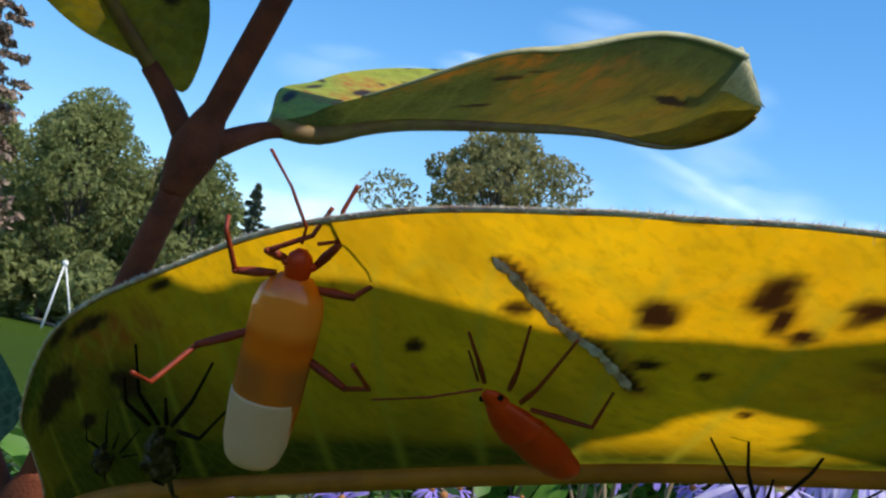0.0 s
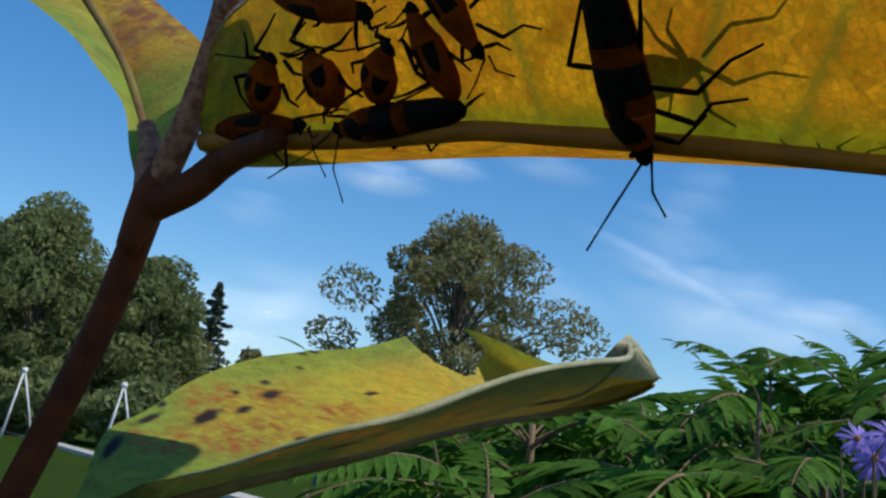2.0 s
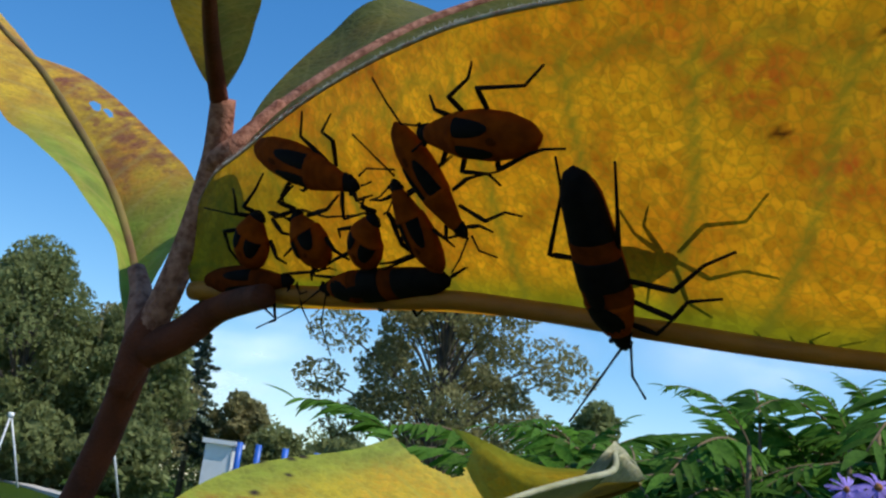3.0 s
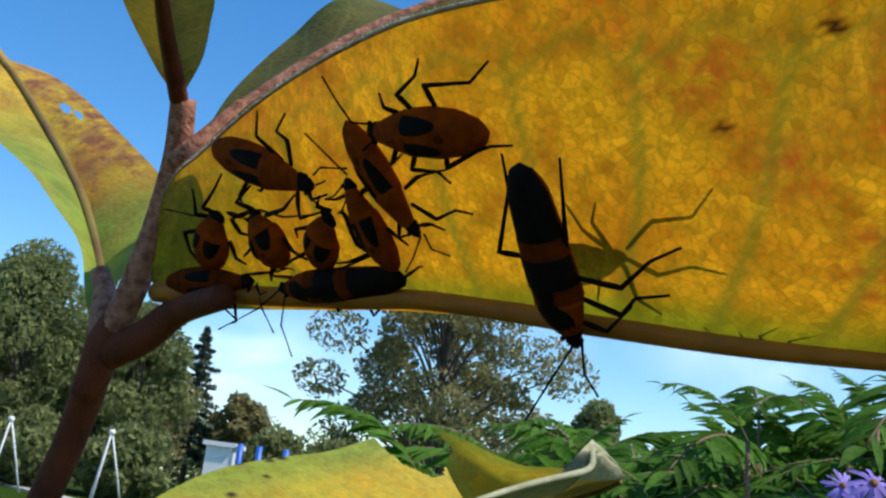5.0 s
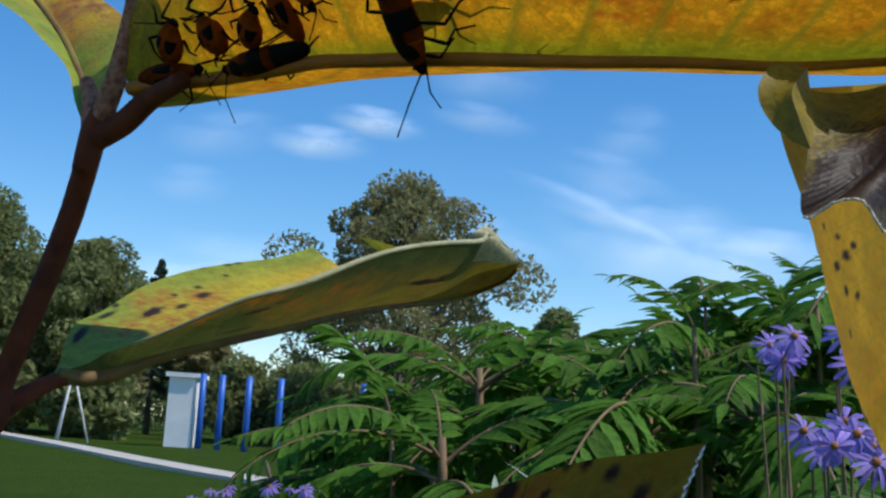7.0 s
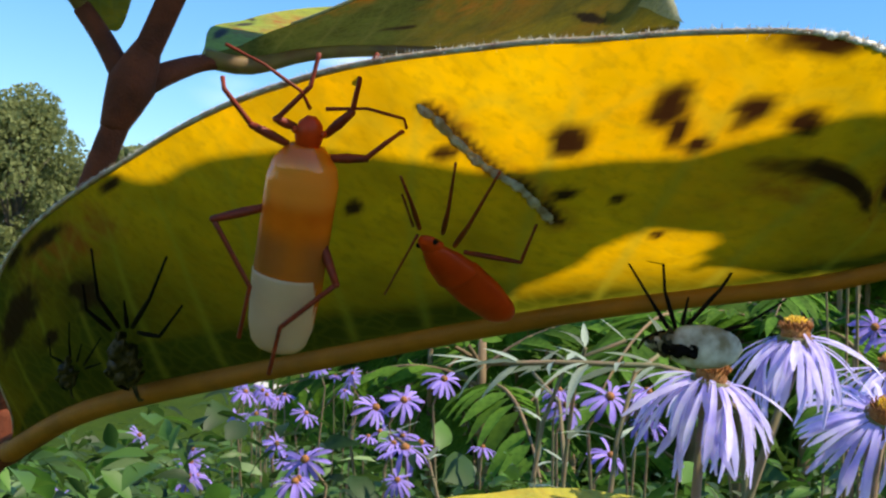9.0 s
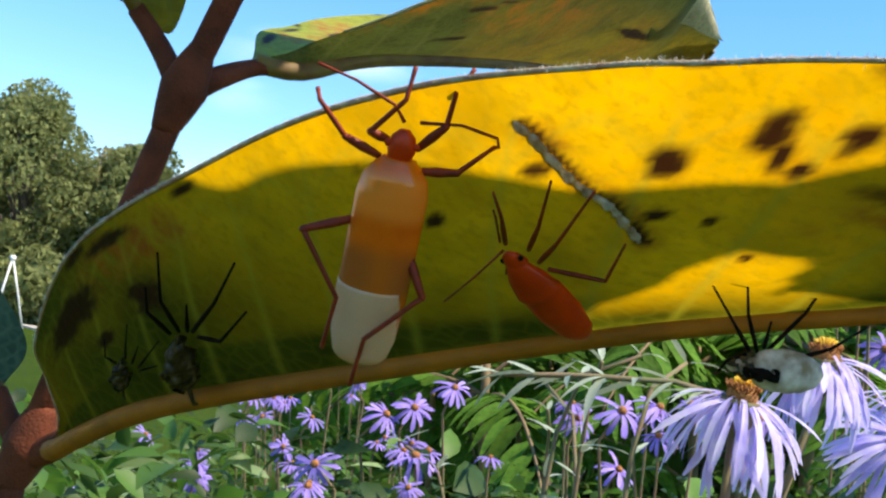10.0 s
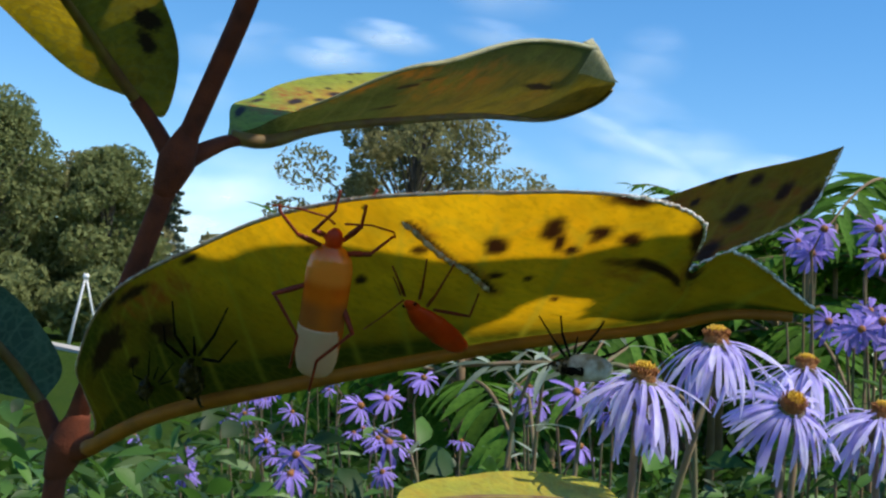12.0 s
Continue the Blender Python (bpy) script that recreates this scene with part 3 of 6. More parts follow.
def blade_mesh(name, blade, mat, parent, label, green, spots=(), veins=15, slant=0.09, vein_amount=0.6, nv=56, holes=(), vein_width=0.055, rust=(), cuts=(), lean=0.0):
    """The blade's sheet, with its green tissue, dead spots (u, v, length, width), painted shade and veins as an
    attribute.
    """
    nu = 300
    u, v = np.meshgrid(np.linspace(0, 1, nu), np.linspace(-1, 1, 2 * nv + 1), indexing="ij")
    u, v = u.ravel(), v.ravel()
    pts = blade.place(u, v)
    w = 2 * nv + 1
    faces = [(i * w + j, (i + 1) * w + j, (i + 1) * w + j + 1, i * w + j + 1) for i in range(nu - 1) for j in range(w - 1)]
    wob = wobble(u, v, 9, blade.seed)
    fine = wobble(u, v, 60, blade.seed + 3) * 0.6 + wobble(u, v, 140, blade.seed + 5) * 0.4
    if len(holes) or len(cuts):
        gone = np.zeros(len(u), bool)
        for outline in cuts:
            inside = np.zeros(len(u), bool)
            cu, cv = u + 0.004 * fine, v + 0.03 * fine
            for (a0, b0), (a1, b1) in zip(outline, outline[1:] + outline[:1]):
                if b0 != b1:
                    inside ^= ((b0 > cv) != (b1 > cv)) & (cu < (a1 - a0) * (cv - b0) / (b1 - b0) + a0)
            gone |= inside
        for hu, hv, ru, rv in holes:
            gone |= ((u - hu) / ru) ** 2 + ((v - hv) / rv) ** 2 + 0.5 * fine < 1
        faces = [f for f in faces if not any(gone[k] for k in f)]
    g = np.clip(green(u, v) + 0.25 * wob, 0, 1)
    s = np.zeros(len(u))
    for su, sv, ru, rv in spots:
        d = np.sqrt(((u - su + lean * (v - sv)) / ru) ** 2 + ((v - sv) * 0.3 / rv) ** 2) + 0.55 * fine + 0.2 * wob
        s = np.maximum(s, 1 - smooth(d, 0.55, 1.25))
    red = np.zeros(len(u))
    for su, sv, ru, rv in rust:
        d = np.sqrt(((u - su + lean * (v - sv)) / ru) ** 2 + ((v - sv) * 0.3 / rv) ** 2) + 0.5 * fine + 0.5 * wob
        red = np.maximum(red, 1 - smooth(d, 0.3, 1.3))
    av = np.abs(v)
    ph = u * veins - slant * veins * (av ** 1.25) * (1 - 0.3 * av) + 0.12 * wob
    d = np.abs(ph - np.round(ph))
    b = np.exp(-(d / (vein_width * (1.25 - 0.7 * av))) ** 2) * (1 - smooth(av, 0.80, 0.95))
    loop = np.exp(-((av - 0.82 + 0.05 * np.cos(2 * math.pi * ph)) / 0.018) ** 2) * 0.6
    b = np.maximum(np.maximum(b, loop) * vein_amount, np.exp(-(av / 0.03) ** 2) * 0.6)
    ob = part(name, (pts, faces), mat, parent, label)
    at = ob.data.attributes.new("tone", "FLOAT_COLOR", "POINT")
    at.data.foreach_set("color", np.stack([g, s, b, red], 1).ravel())
    return ob


def along(blade, v, u0, u1, n, lift=0.0):
    u = np.linspace(u0, u1, n)
    vv = np.full(n, v)
    return blade.place(u, vv) + lift * blade.normal(u, np.maximum(vv, 0.01))


def rib(blade, parent, mat, r0, r1, lift, label="", end=0.985):
    return part("midrib", tube(along(blade, 0.0, 0, end, 60, lift), [r0, (r0 + r1) * 0.55, r1]), mat, parent, label)


def margin(blade, parent, mat, v, r, u0=0.0, u1=1.0, label=""):
    return part("margin", tube(along(blade, v, u0, u1, 160), [r * 0.6, r, r, r * 0.6], 6), mat, parent, label)


def down(blade, parent, v, u0, u1, n, length, seed, label):
    """Short pale hairs along a margin."""
    rg = np.random.default_rng(seed)
    us = rg.uniform(u0, u1, n)
    base = blade.place(us, np.full(n, v))
    inner = blade.place(us, np.full(n, v * 0.96))
    vs, fs = [], []
    for i in range(n):
        d = unit(unit(base[i] - inner[i]) + rg.normal(0, 0.7, 3)) * length * rg.uniform(0.4, 1.2)
        side = unit(np.cross(d, rg.normal(0, 1, 3))) * 0.00004
        k = len(vs)
        vs += [base[i] - side, base[i] + side, base[i] + d]
        fs.append((k, k + 1, k + 2))
    return tagged(part("down", (vs, fs), M_DOWN, parent, label), kind="stuff")


def dried_edge(blade, parent, v, u0, u1, r, seed, label):
    """A lumpy dried edge along a margin."""
    p = along(blade, v, u0, u1, 120)
    p = p + np.array([[noise.noise(Vector((i * 0.35, k * 9.1, seed))) * r * 1.3 for k in range(3)] for i in range(120)])
    rr = [r * (0.75 + 0.9 * abs(noise.noise(Vector((i * 0.8, 3.0, seed))))) for i in range(120)]
    return part("crust", tube(p, rr, 7), M_SCAR, parent, label)


# ---- the milkweed ----
milkweed = thing("milkweed", "tall milkweed stalk with folded yellowing leaves in pairs", "plant")
LOW = [(-0.0105, 0.1570, 0.60), (-0.0080, 0.1555, 0.80), (-0.0028, 0.1520, 0.9198), (-0.0013, 0.1515, 0.9283), (0.0083, 0.1470, 0.9598), (0.0127, 0.1452, 0.9749), (0.0219, 0.1410, 1.0010), (0.0269, 0.1340, 1.0150)]
part("stem", tube(curve_points([(-0.012, 0.158, -0.01), (-0.011, 0.1575, 0.3)] + LOW, 160), [0.0042, 0.0034, 0.0029, 0.0025, 0.0022, 0.0018, 0.0017], 20), M_STEM, milkweed, "dark reddish brown stem")
part("stem", tube(curve_points([(0.0266, 0.1344, 1.0140), (0.0294, 0.1320, 1.0218), (0.0310, 0.1305, 1.0280), (0.0323, 0.1280, 1.0338), (0.0326, 0.1255, 1.0395)], 40), [0.0016, 0.0015, 0.0015, 0.0013], 16), M_STEM_PINK, milkweed, "downy pink upper stem")
for knot, r in (((-0.0013, 0.1515, 0.9275), 0.0033), ((0.0127, 0.1452, 0.9752), 0.0031), ((0.0268, 0.1341, 1.0148), 0.0021)):
    prof = curve_points([np.array(knot) - 0.006 * np.array([0.3, -0.1, 0.95]), np.array(knot), np.array(knot) + 0.006 * np.array([0.3, -0.1, 0.95])], 13)
    part("node", tube(prof, [r * 0.55, r * 0.8, r, r * 0.8, r * 0.5], 18), M_STEM, milkweed, "swollen stem node")
for pts, r0, r1, mt in (
        ([(-0.0019, 0.1515, 0.9260), (0.0020, 0.1495, 0.9277), (0.0060, 0.1450, 0.9300), (0.0130, 0.1345, 0.9335)], 0.0020, 0.0013, M_STEM),
        ([(0.0125, 0.1455, 0.9745), (0.0160, 0.1472, 0.9774), (0.0196, 0.1512, 0.9803), (0.0228, 0.1532, 0.9812)], 0.0019, 0.0009, M_STEM),
        ([(0.0125, 0.1455, 0.9745), (0.0095, 0.1462, 0.9790), (0.0070, 0.1468, 0.9822), (0.0045, 0.1470, 0.9850)], 0.0016, 0.0012, M_STEM),
        ([(0.0268, 0.1342, 1.0138), (0.0310, 0.1325, 1.0159), (0.0349, 0.1300, 1.0188), (0.0410, 0.1215, 1.0194)], 0.0019, 0.0012, M_STEM),
        ([(0.0266, 0.1344, 1.0140), (0.0256, 0.1355, 1.0175), (0.0248, 0.1368, 1.0205), (0.0235, 0.1380, 1.0230)], 0.0018, 0.0010, M_STEM_PINK),
        ([(-0.0050, 0.1530, 0.9080), (0.0150, 0.1580, 0.9090), (0.0360, 0.1650, 0.9140), (0.0523, 0.1700, 0.9187)], 0.0018, 0.0011, M_STEM),
        ([(-0.0013, 0.1515, 0.9265), (-0.0045, 0.1525, 0.9300), (-0.0070, 0.1530, 0.9340)], 0.0020, 0.0012, M_STEM),
        ([(0.0322, 0.1282, 1.0332), (0.0335, 0.1265, 1.0338), (0.0350, 0.1262, 1.0353), (0.0382, 0.1280, 1.0404)], 0.0014, 0.0009, M_STEM_PINK)):
    part("petiole", tube(curve_points(pts, 24), [r0, (r0 + r1) / 2, r1], 14), mt, milkweed)

# Green tissue, made dark at base and far half to paint shade there.
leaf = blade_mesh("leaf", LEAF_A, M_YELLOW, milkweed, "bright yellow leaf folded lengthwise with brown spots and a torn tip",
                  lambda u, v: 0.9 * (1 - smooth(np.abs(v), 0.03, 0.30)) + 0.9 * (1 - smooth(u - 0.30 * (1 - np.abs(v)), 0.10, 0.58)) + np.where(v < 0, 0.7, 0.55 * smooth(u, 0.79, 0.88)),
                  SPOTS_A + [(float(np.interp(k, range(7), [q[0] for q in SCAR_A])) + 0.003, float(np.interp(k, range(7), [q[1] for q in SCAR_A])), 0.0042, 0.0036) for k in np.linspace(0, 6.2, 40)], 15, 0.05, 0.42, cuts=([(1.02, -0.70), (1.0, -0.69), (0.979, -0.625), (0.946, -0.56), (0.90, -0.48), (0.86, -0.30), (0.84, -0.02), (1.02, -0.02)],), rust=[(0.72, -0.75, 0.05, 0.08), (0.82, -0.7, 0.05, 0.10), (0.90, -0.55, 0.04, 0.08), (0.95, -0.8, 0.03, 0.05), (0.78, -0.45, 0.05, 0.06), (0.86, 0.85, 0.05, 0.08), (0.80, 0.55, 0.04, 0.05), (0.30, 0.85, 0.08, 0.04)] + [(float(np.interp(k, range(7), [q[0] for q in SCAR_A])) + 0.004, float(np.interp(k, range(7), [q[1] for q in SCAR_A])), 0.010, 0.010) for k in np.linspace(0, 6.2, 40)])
rib(LEAF_A, leaf, M_RIB, 0.0013, 0.0005, 0.0004, "orange brown midrib")
margin(LEAF_A, leaf, M_RIM, 1.0, 0.00022, 0.02, 0.83, "reddish brown rim")
down(LEAF_A, leaf, 1.0, 0.10, 0.80, 2600, 0.0005, 31, "pale hairs on the rim")
scar_u, scar_v = np.array(SCAR_A).T
crust = curve_points(LEAF_A.place(scar_u, scar_v) - 0.00010 * LEAF_A.normal(scar_u, scar_v), 70)
crust += np.array([[noise.noise(Vector((i * 0.6, k * 9.1, 2.0))) * 0.0002 for k in range(3)] for i in range(70)])
part("scar", tube(crust, [0.00015] + [0.00036 + 0.00020 * math.sin(i * 2.3) * math.sin(i * 0.7) for i in range(30)] + [0.0002], 7), M_SCAR_THIN, leaf, "whitish crusted scar")
dried_edge(LEAF_A, leaf, 1.0, 0.775, 0.862, 0.00018, 4.0, "white crusted dead rim")
dried_edge(LEAF_A, leaf, 1.0, 0.93, 0.999, 0.00016, 5.0, "white crusted tip")
tear = LEAF_A.place(np.array([0.999, 0.998, 0.979, 0.946, 0.905, 0.87]), np.array([-0.99, -0.70, -0.625, -0.56, -0.48, -0.33]))
tear = curve_points(tear, 110) + np.array([[noise.noise(Vector((i * 0.5, k * 9.1, 6.0))) * 0.00025 for k in range(3)] for i in range(110)])
part("crust", tube(tear, [0.00007 + 0.00010 * abs(math.sin(i * 2.1)) for i in range(40)], 7), M_SCAR, leaf, "pale ragged torn edge")
leaf = blade_mesh("leaf", LEAF_B, M_TURNING, milkweed, "curled green leaf turning yellow with rust patches and an eaten margin",
                  lambda u, v: 0.95 - 0.85 * smooth(u, 0.12, 0.36) * (1 - 0.8 * smooth(np.abs(v), 0.62, 0.95)) + np.where(v > 0, 0.5 * (1 - smooth(u, 0.2, 0.5)) + 0.5 * smooth(v, 0.5, 0.9) * smooth(u, 0.3, 0.5), 0), SPOTS_B, 16, 0.06, 0.3, rust=[(a, b, 1.6 * c, 1.7 * d) for a, b, c, d in RUST_B],
                  cuts=([(0.640, -1.05), (0.642, -0.80), (0.645, -0.69), (0.667, -0.50), (0.683, -0.51), (0.729, -0.775), (0.721, -0.90), (0.706, -1.05)],))
# The near half takes the darker olive, its underside's shade as colour.
leaf.data.materials.append(M_OLIVE_SHADED)
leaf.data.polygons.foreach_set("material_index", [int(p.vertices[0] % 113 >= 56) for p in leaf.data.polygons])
rib(LEAF_B, leaf, M_RIB_GREEN, 0.0013, 0.0004, 0.0003)
part("margin", tube(along(LEAF_B, 1.0, 0.10, 0.97, 160), [0.0002, 0.0003, 0.0005, 0.0004, 0.00045, 0.0005, 0.0004, 0.0002], 10), M_SUNLIT_RIM, leaf, "rolled rim coloured pale for the sun on it")
n = 22
fold = []
for a, b in [(i / (n - 1), k / (n - 1)) for i in range(n) for k in range(n)]:
    top = np.array([0.0812, 0.1905, 1.0128]) * (1 - a) * (1 - b) + np.array([0.0842, 0.1990, 1.0162]) * a * (1 - b) + np.array([0.0786, 0.1975, 1.0086]) * (1 - a) * b + np.array([0.0930, 0.2200, 1.0120]) * a * b
    fold.append(top + np.array([0.1, -0.9, 0.3]) * (0.0012 + 0.0022 * math.sin(math.pi * a) * math.sin(math.pi * b)) + 0.0005 * noise.noise(Vector((a * 5, b * 5, 3.3))))
part("curled_tip", (fold, [(i * n + k, (i + 1) * n + k, (i + 1) * n + k + 1, i * n + k + 1) for i in range(n - 1) for k in range(n - 1)]), M_PALE_TIP, leaf, "bleached curled leaf tip").data.attributes.new("tone", "FLOAT_COLOR", "POINT").data.foreach_set("color", [0.0] * 4 * n * n)
# Holes and cut end, out of view, are added to let sun through.
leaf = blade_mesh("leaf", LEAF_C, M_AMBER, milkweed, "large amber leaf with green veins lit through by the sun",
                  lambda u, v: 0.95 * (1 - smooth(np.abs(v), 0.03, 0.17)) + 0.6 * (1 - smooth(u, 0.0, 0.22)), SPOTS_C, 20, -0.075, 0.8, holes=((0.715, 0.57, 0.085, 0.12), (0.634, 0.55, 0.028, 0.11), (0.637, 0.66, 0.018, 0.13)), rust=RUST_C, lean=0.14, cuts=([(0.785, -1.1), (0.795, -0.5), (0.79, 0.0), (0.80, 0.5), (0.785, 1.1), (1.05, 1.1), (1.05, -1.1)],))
rib(LEAF_C, leaf, M_RIB, 0.0010, 0.0005, 0.0003, "yellowish brown midrib", 0.785)
margin(LEAF_C, leaf, M_RIM, 1.0, 0.00018, 0.02, 0.78)
down(LEAF_C, leaf, 1.0, 0.06, 0.62, 2200, 0.0005, 33, "pale hairs on the rim")
lu = np.linspace(0.34, 0.66, 90)
edge, inner = LEAF_C.place(lu, np.full(90, 1.0)), LEAF_C.place(lu, np.full(90, 0.95))
lip = []
for i in range(90):
    out, r = unit(edge[i] - inner[i]), 0.0017 * float(smooth(lu[i], 0.34, 0.46)) * (1 + 0.15 * math.sin(i * 0.21)) + 0.0001
    for k in range(15):
        a = radians(15 * k)
        lip.append(edge[i] + out * r * math.sin(a) + np.array([0, 0, -1]) * r * (1 - math.cos(a)))
part("rolled_rim", (lip, [(i * 15 + k, (i + 1) * 15 + k, (i + 1) * 15 + k + 1, i * 15 + k + 1) for i in range(89) for k in range(14)]), M_FELT, leaf, "downy grey rolled rim")
down(LEAF_C, leaf, 0.99, 0.40, 0.62, 2500, 0.0008, 34, "white hairs on the rolled rim")
for blade, mt, label, gr, dead, red, gone in (
        (LEAF_D, M_GREEN, "dark olive leaf seen from below with brown blotches", lambda u, v: 0.6 + 0 * u - np.where(v < 0, 0.5, 0), SPOTS_D, (), ()),
        (LEAF_E, M_BLUE_GREEN, "shaded blue-green leaf seen from below", lambda u, v: 0.5 + 0 * u, (), (), ()),
        (LEAF_F, M_RUSTY, "folded green leaf turning red brown with a small hole", lambda u, v: np.where(v > 0, 0.95 - 0.9 * smooth(u, 0.35, 0.55), 0.85 - 0.85 * smooth(u, 0.20, 0.30)), (), [(0.32, -0.85, 0.07, 0.07), (0.40, -0.85, 0.10, 0.11), (0.50, -0.80, 0.12, 0.14), (0.62, -0.75, 0.12, 0.16), (0.74, -0.6, 0.12, 0.18), (0.48, -0.40, 0.08, 0.08), (0.38, -0.5, 0.07, 0.07), (0.34, -0.25, 0.06, 0.04), (0.60, -0.3, 0.08, 0.08)], ((0.50, -0.50, 0.014, 0.07), (0.475, -0.62, 0.012, 0.04))),
        (LEAF_G, M_OLIVE_SHADED, "upright olive leaf with an orange edge", lambda u, v: 0.9 - np.where(v < 0, 0.6, 0), (), (), ()),
        # Olive here paints the shade on the visible underside.
        (LEAF_H, M_OLIVE_SHADED, "grey-green leaf with pink midrib behind the amber leaf", lambda u, v: 0.8 + 0 * u, (), (), ()),
        (LEAF_L, M_TURNING, "low yellow-green leaf among the flowers", lambda u, v: 0.5 + 0 * u, (), (), ()),
        # Large dark spots paint the shade over the lower end.
        (LEAF_T, M_OLIVE_SHADED, "dark brown folded end of the amber leaf, with shade painted on", lambda u, v: 0.0 * u, [(0.66, 0.55, 0.42, 0.22), (0.75, -0.3, 0.45, 0.30), (0.55, 0.1, 0.25, 0.15)], (), ()),
        (LEAF_T_CURL, M_OLIVE_SHADED, "curled yellow-brown lobe of the hanging leaf end", lambda u, v: 0.1 + 0 * u, (), (), ()),
        (LEAF_T_FLAP, M_PALE_TIP, "bleached folded flap of the hanging leaf end", lambda u, v: 0.1 + 0 * u, (), (), ()),
        (LEAF_T_STRIP, M_YELLOW, "bright yellow hanging leaf end with brown flecks", lambda u, v: 0.1 + 0 * u, [(0.44, 0.80, 0.014, 0.012), (0.42, 0.66, 0.016, 0.016), (0.40, 0.55, 0.012, 0.010), (0.50, 0.74, 0.016, 0.008), (0.37, 0.72, 0.010, 0.008), (0.52, 0.6, 0.012, 0.010), (0.34, 0.85, 0.010, 0.006), (0.60, 0.8, 0.012, 0.006)], (), ())):
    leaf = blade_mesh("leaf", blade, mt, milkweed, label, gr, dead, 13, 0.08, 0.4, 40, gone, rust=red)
    if blade is LEAF_T:
        dried_edge(blade, leaf, 1.0, 0.62, 0.97, 0.00012, 8.0, "pale dry rim")
    if blade not in (LEAF_T, LEAF_T_CURL, LEAF_T_FLAP):
        rib(blade, leaf, M_STEM_PINK if blade is LEAF_H else M_STEM if blade is LEAF_G else M_RIB_GREEN, 0.0004 if blade is LEAF_T_STRIP else 0.0007 if blade is LEAF_F else 0.0010, 0.0003, 0.0002)


# ---- ground and distance ----
def grass_material():
    m, nt, b = start("grass")
    c = mix_rgb(nt, noise_fac(nt, 0.6, 0.35, 0.65), (0.042, 0.080, 0.005), (0.062, 0.098, 0.008))
    c = mix_rgb(nt, noise_fac(nt, 14, 0.4, 0.7), c, (0.026, 0.055, 0.012))
    nt.links.new(c, b.inputs["Base Color"])
    b.inputs["Specular IOR Level"].default_value = 0.04
    b.inputs["Roughness"].default_value = 0.9
    nt.links.new(bump(nt, noise_fac(nt, 30, 0.2, 0.8), 1.0, 0.05), b.inputs["Normal"])
    return m


M_GRASS = grass_material()
M_PATH = plain("pale_concrete", (0.50, 0.46, 0.40), (0.40, 0.37, 0.33), 2.0, 0.9, rel=0.004, rel_scale=60)
M_TREE = plain("tree_leaves", (0.27, 0.30, 0.12), (0.18, 0.21, 0.08), 0.35, 0.8, island=0.15, through_light=0.5, spec=0.1)
M_TREE_LIGHT = plain("tree_leaves_pale", (0.30, 0.27, 0.12), (0.20, 0.20, 0.085), 0.35, 0.8, island=0.2, through_light=0.45, spec=0.1)
M_TREE_BROWN = plain("tree_leaves_brown", (0.24, 0.16, 0.12), (0.14, 0.10, 0.075), 0.9, 0.7, island=0.4)
M_CONIFER = plain("conifer_needles", (0.085, 0.11, 0.06), (0.055, 0.08, 0.05), 1.2, 0.7, island=0.4)
M_BARK = plain("bark", (0.16, 0.13, 0.10), (0.09, 0.075, 0.06), 3.0, 0.9, rel=0.02, rel_scale=12)
M_STEEL = plain("pale_painted_steel", (0.70, 0.70, 0.68), (0.55, 0.55, 0.55), 3.0, 0.4, 0.0)
M_WHITE = plain("white_paint", (0.80, 0.80, 0.78), (0.70, 0.70, 0.69), 1.5, 0.5)
M_BLUE = plain("blue_paint", (0.03, 0.14, 0.55), (0.02, 0.10, 0.42), 2.0, 0.4)
M_SAND = plain("tan_timber", (0.45, 0.36, 0.24), (0.36, 0.28, 0.18), 2.0, 0.8)

n = 60
gx, gy = np.meshgrid(np.linspace(-1, 1, n), np.linspace(0, 1, n), indexing="ij")
gy = -30 + 1500 * gy ** 2.5
gx = gx * (60 + 0.9 * np.abs(gy))
gz = 0.04 * np.sin(gx * 0.7) * np.cos(gy * 0.5)
tagged(part("ground", (np.stack([gx, gy, gz], -1).reshape(-1, 3), [(i * n + j, (i + 1) * n + j, (i + 1) * n + j + 1, i * n + j + 1) for i in range(n - 1) for j in range(n - 1)]), M_GRASS), "mown green lawn reaching to the trees", "ground", kind="structure")

line = curve_points([(-40, 86, 0.05), (-13.4, 39.6, 0.05), (-5.5, 24.8, 0.05), (-2.3, 19.3, 0.05), (3, 12, 0.05)], 60)
side = unit(np.cross(np.gradient(line, axis=0), (0, 0, 1)))
pv = np.concatenate([line + side * a + (0, 0, dz) for a, dz in ((-0.4, -0.1), (-0.4, 0.03), (0.4, 0.03), (0.4, -0.1))])
tagged(part("pavement", (pv, [(k * 60 + i, k * 60 + i + 1, (k + 1) * 60 + i + 1, (k + 1) * 60 + i) for k in range(3) for i in range(59)]), M_PATH, smooth=False), "pale concrete path across the lawn", "path", kind="structure")


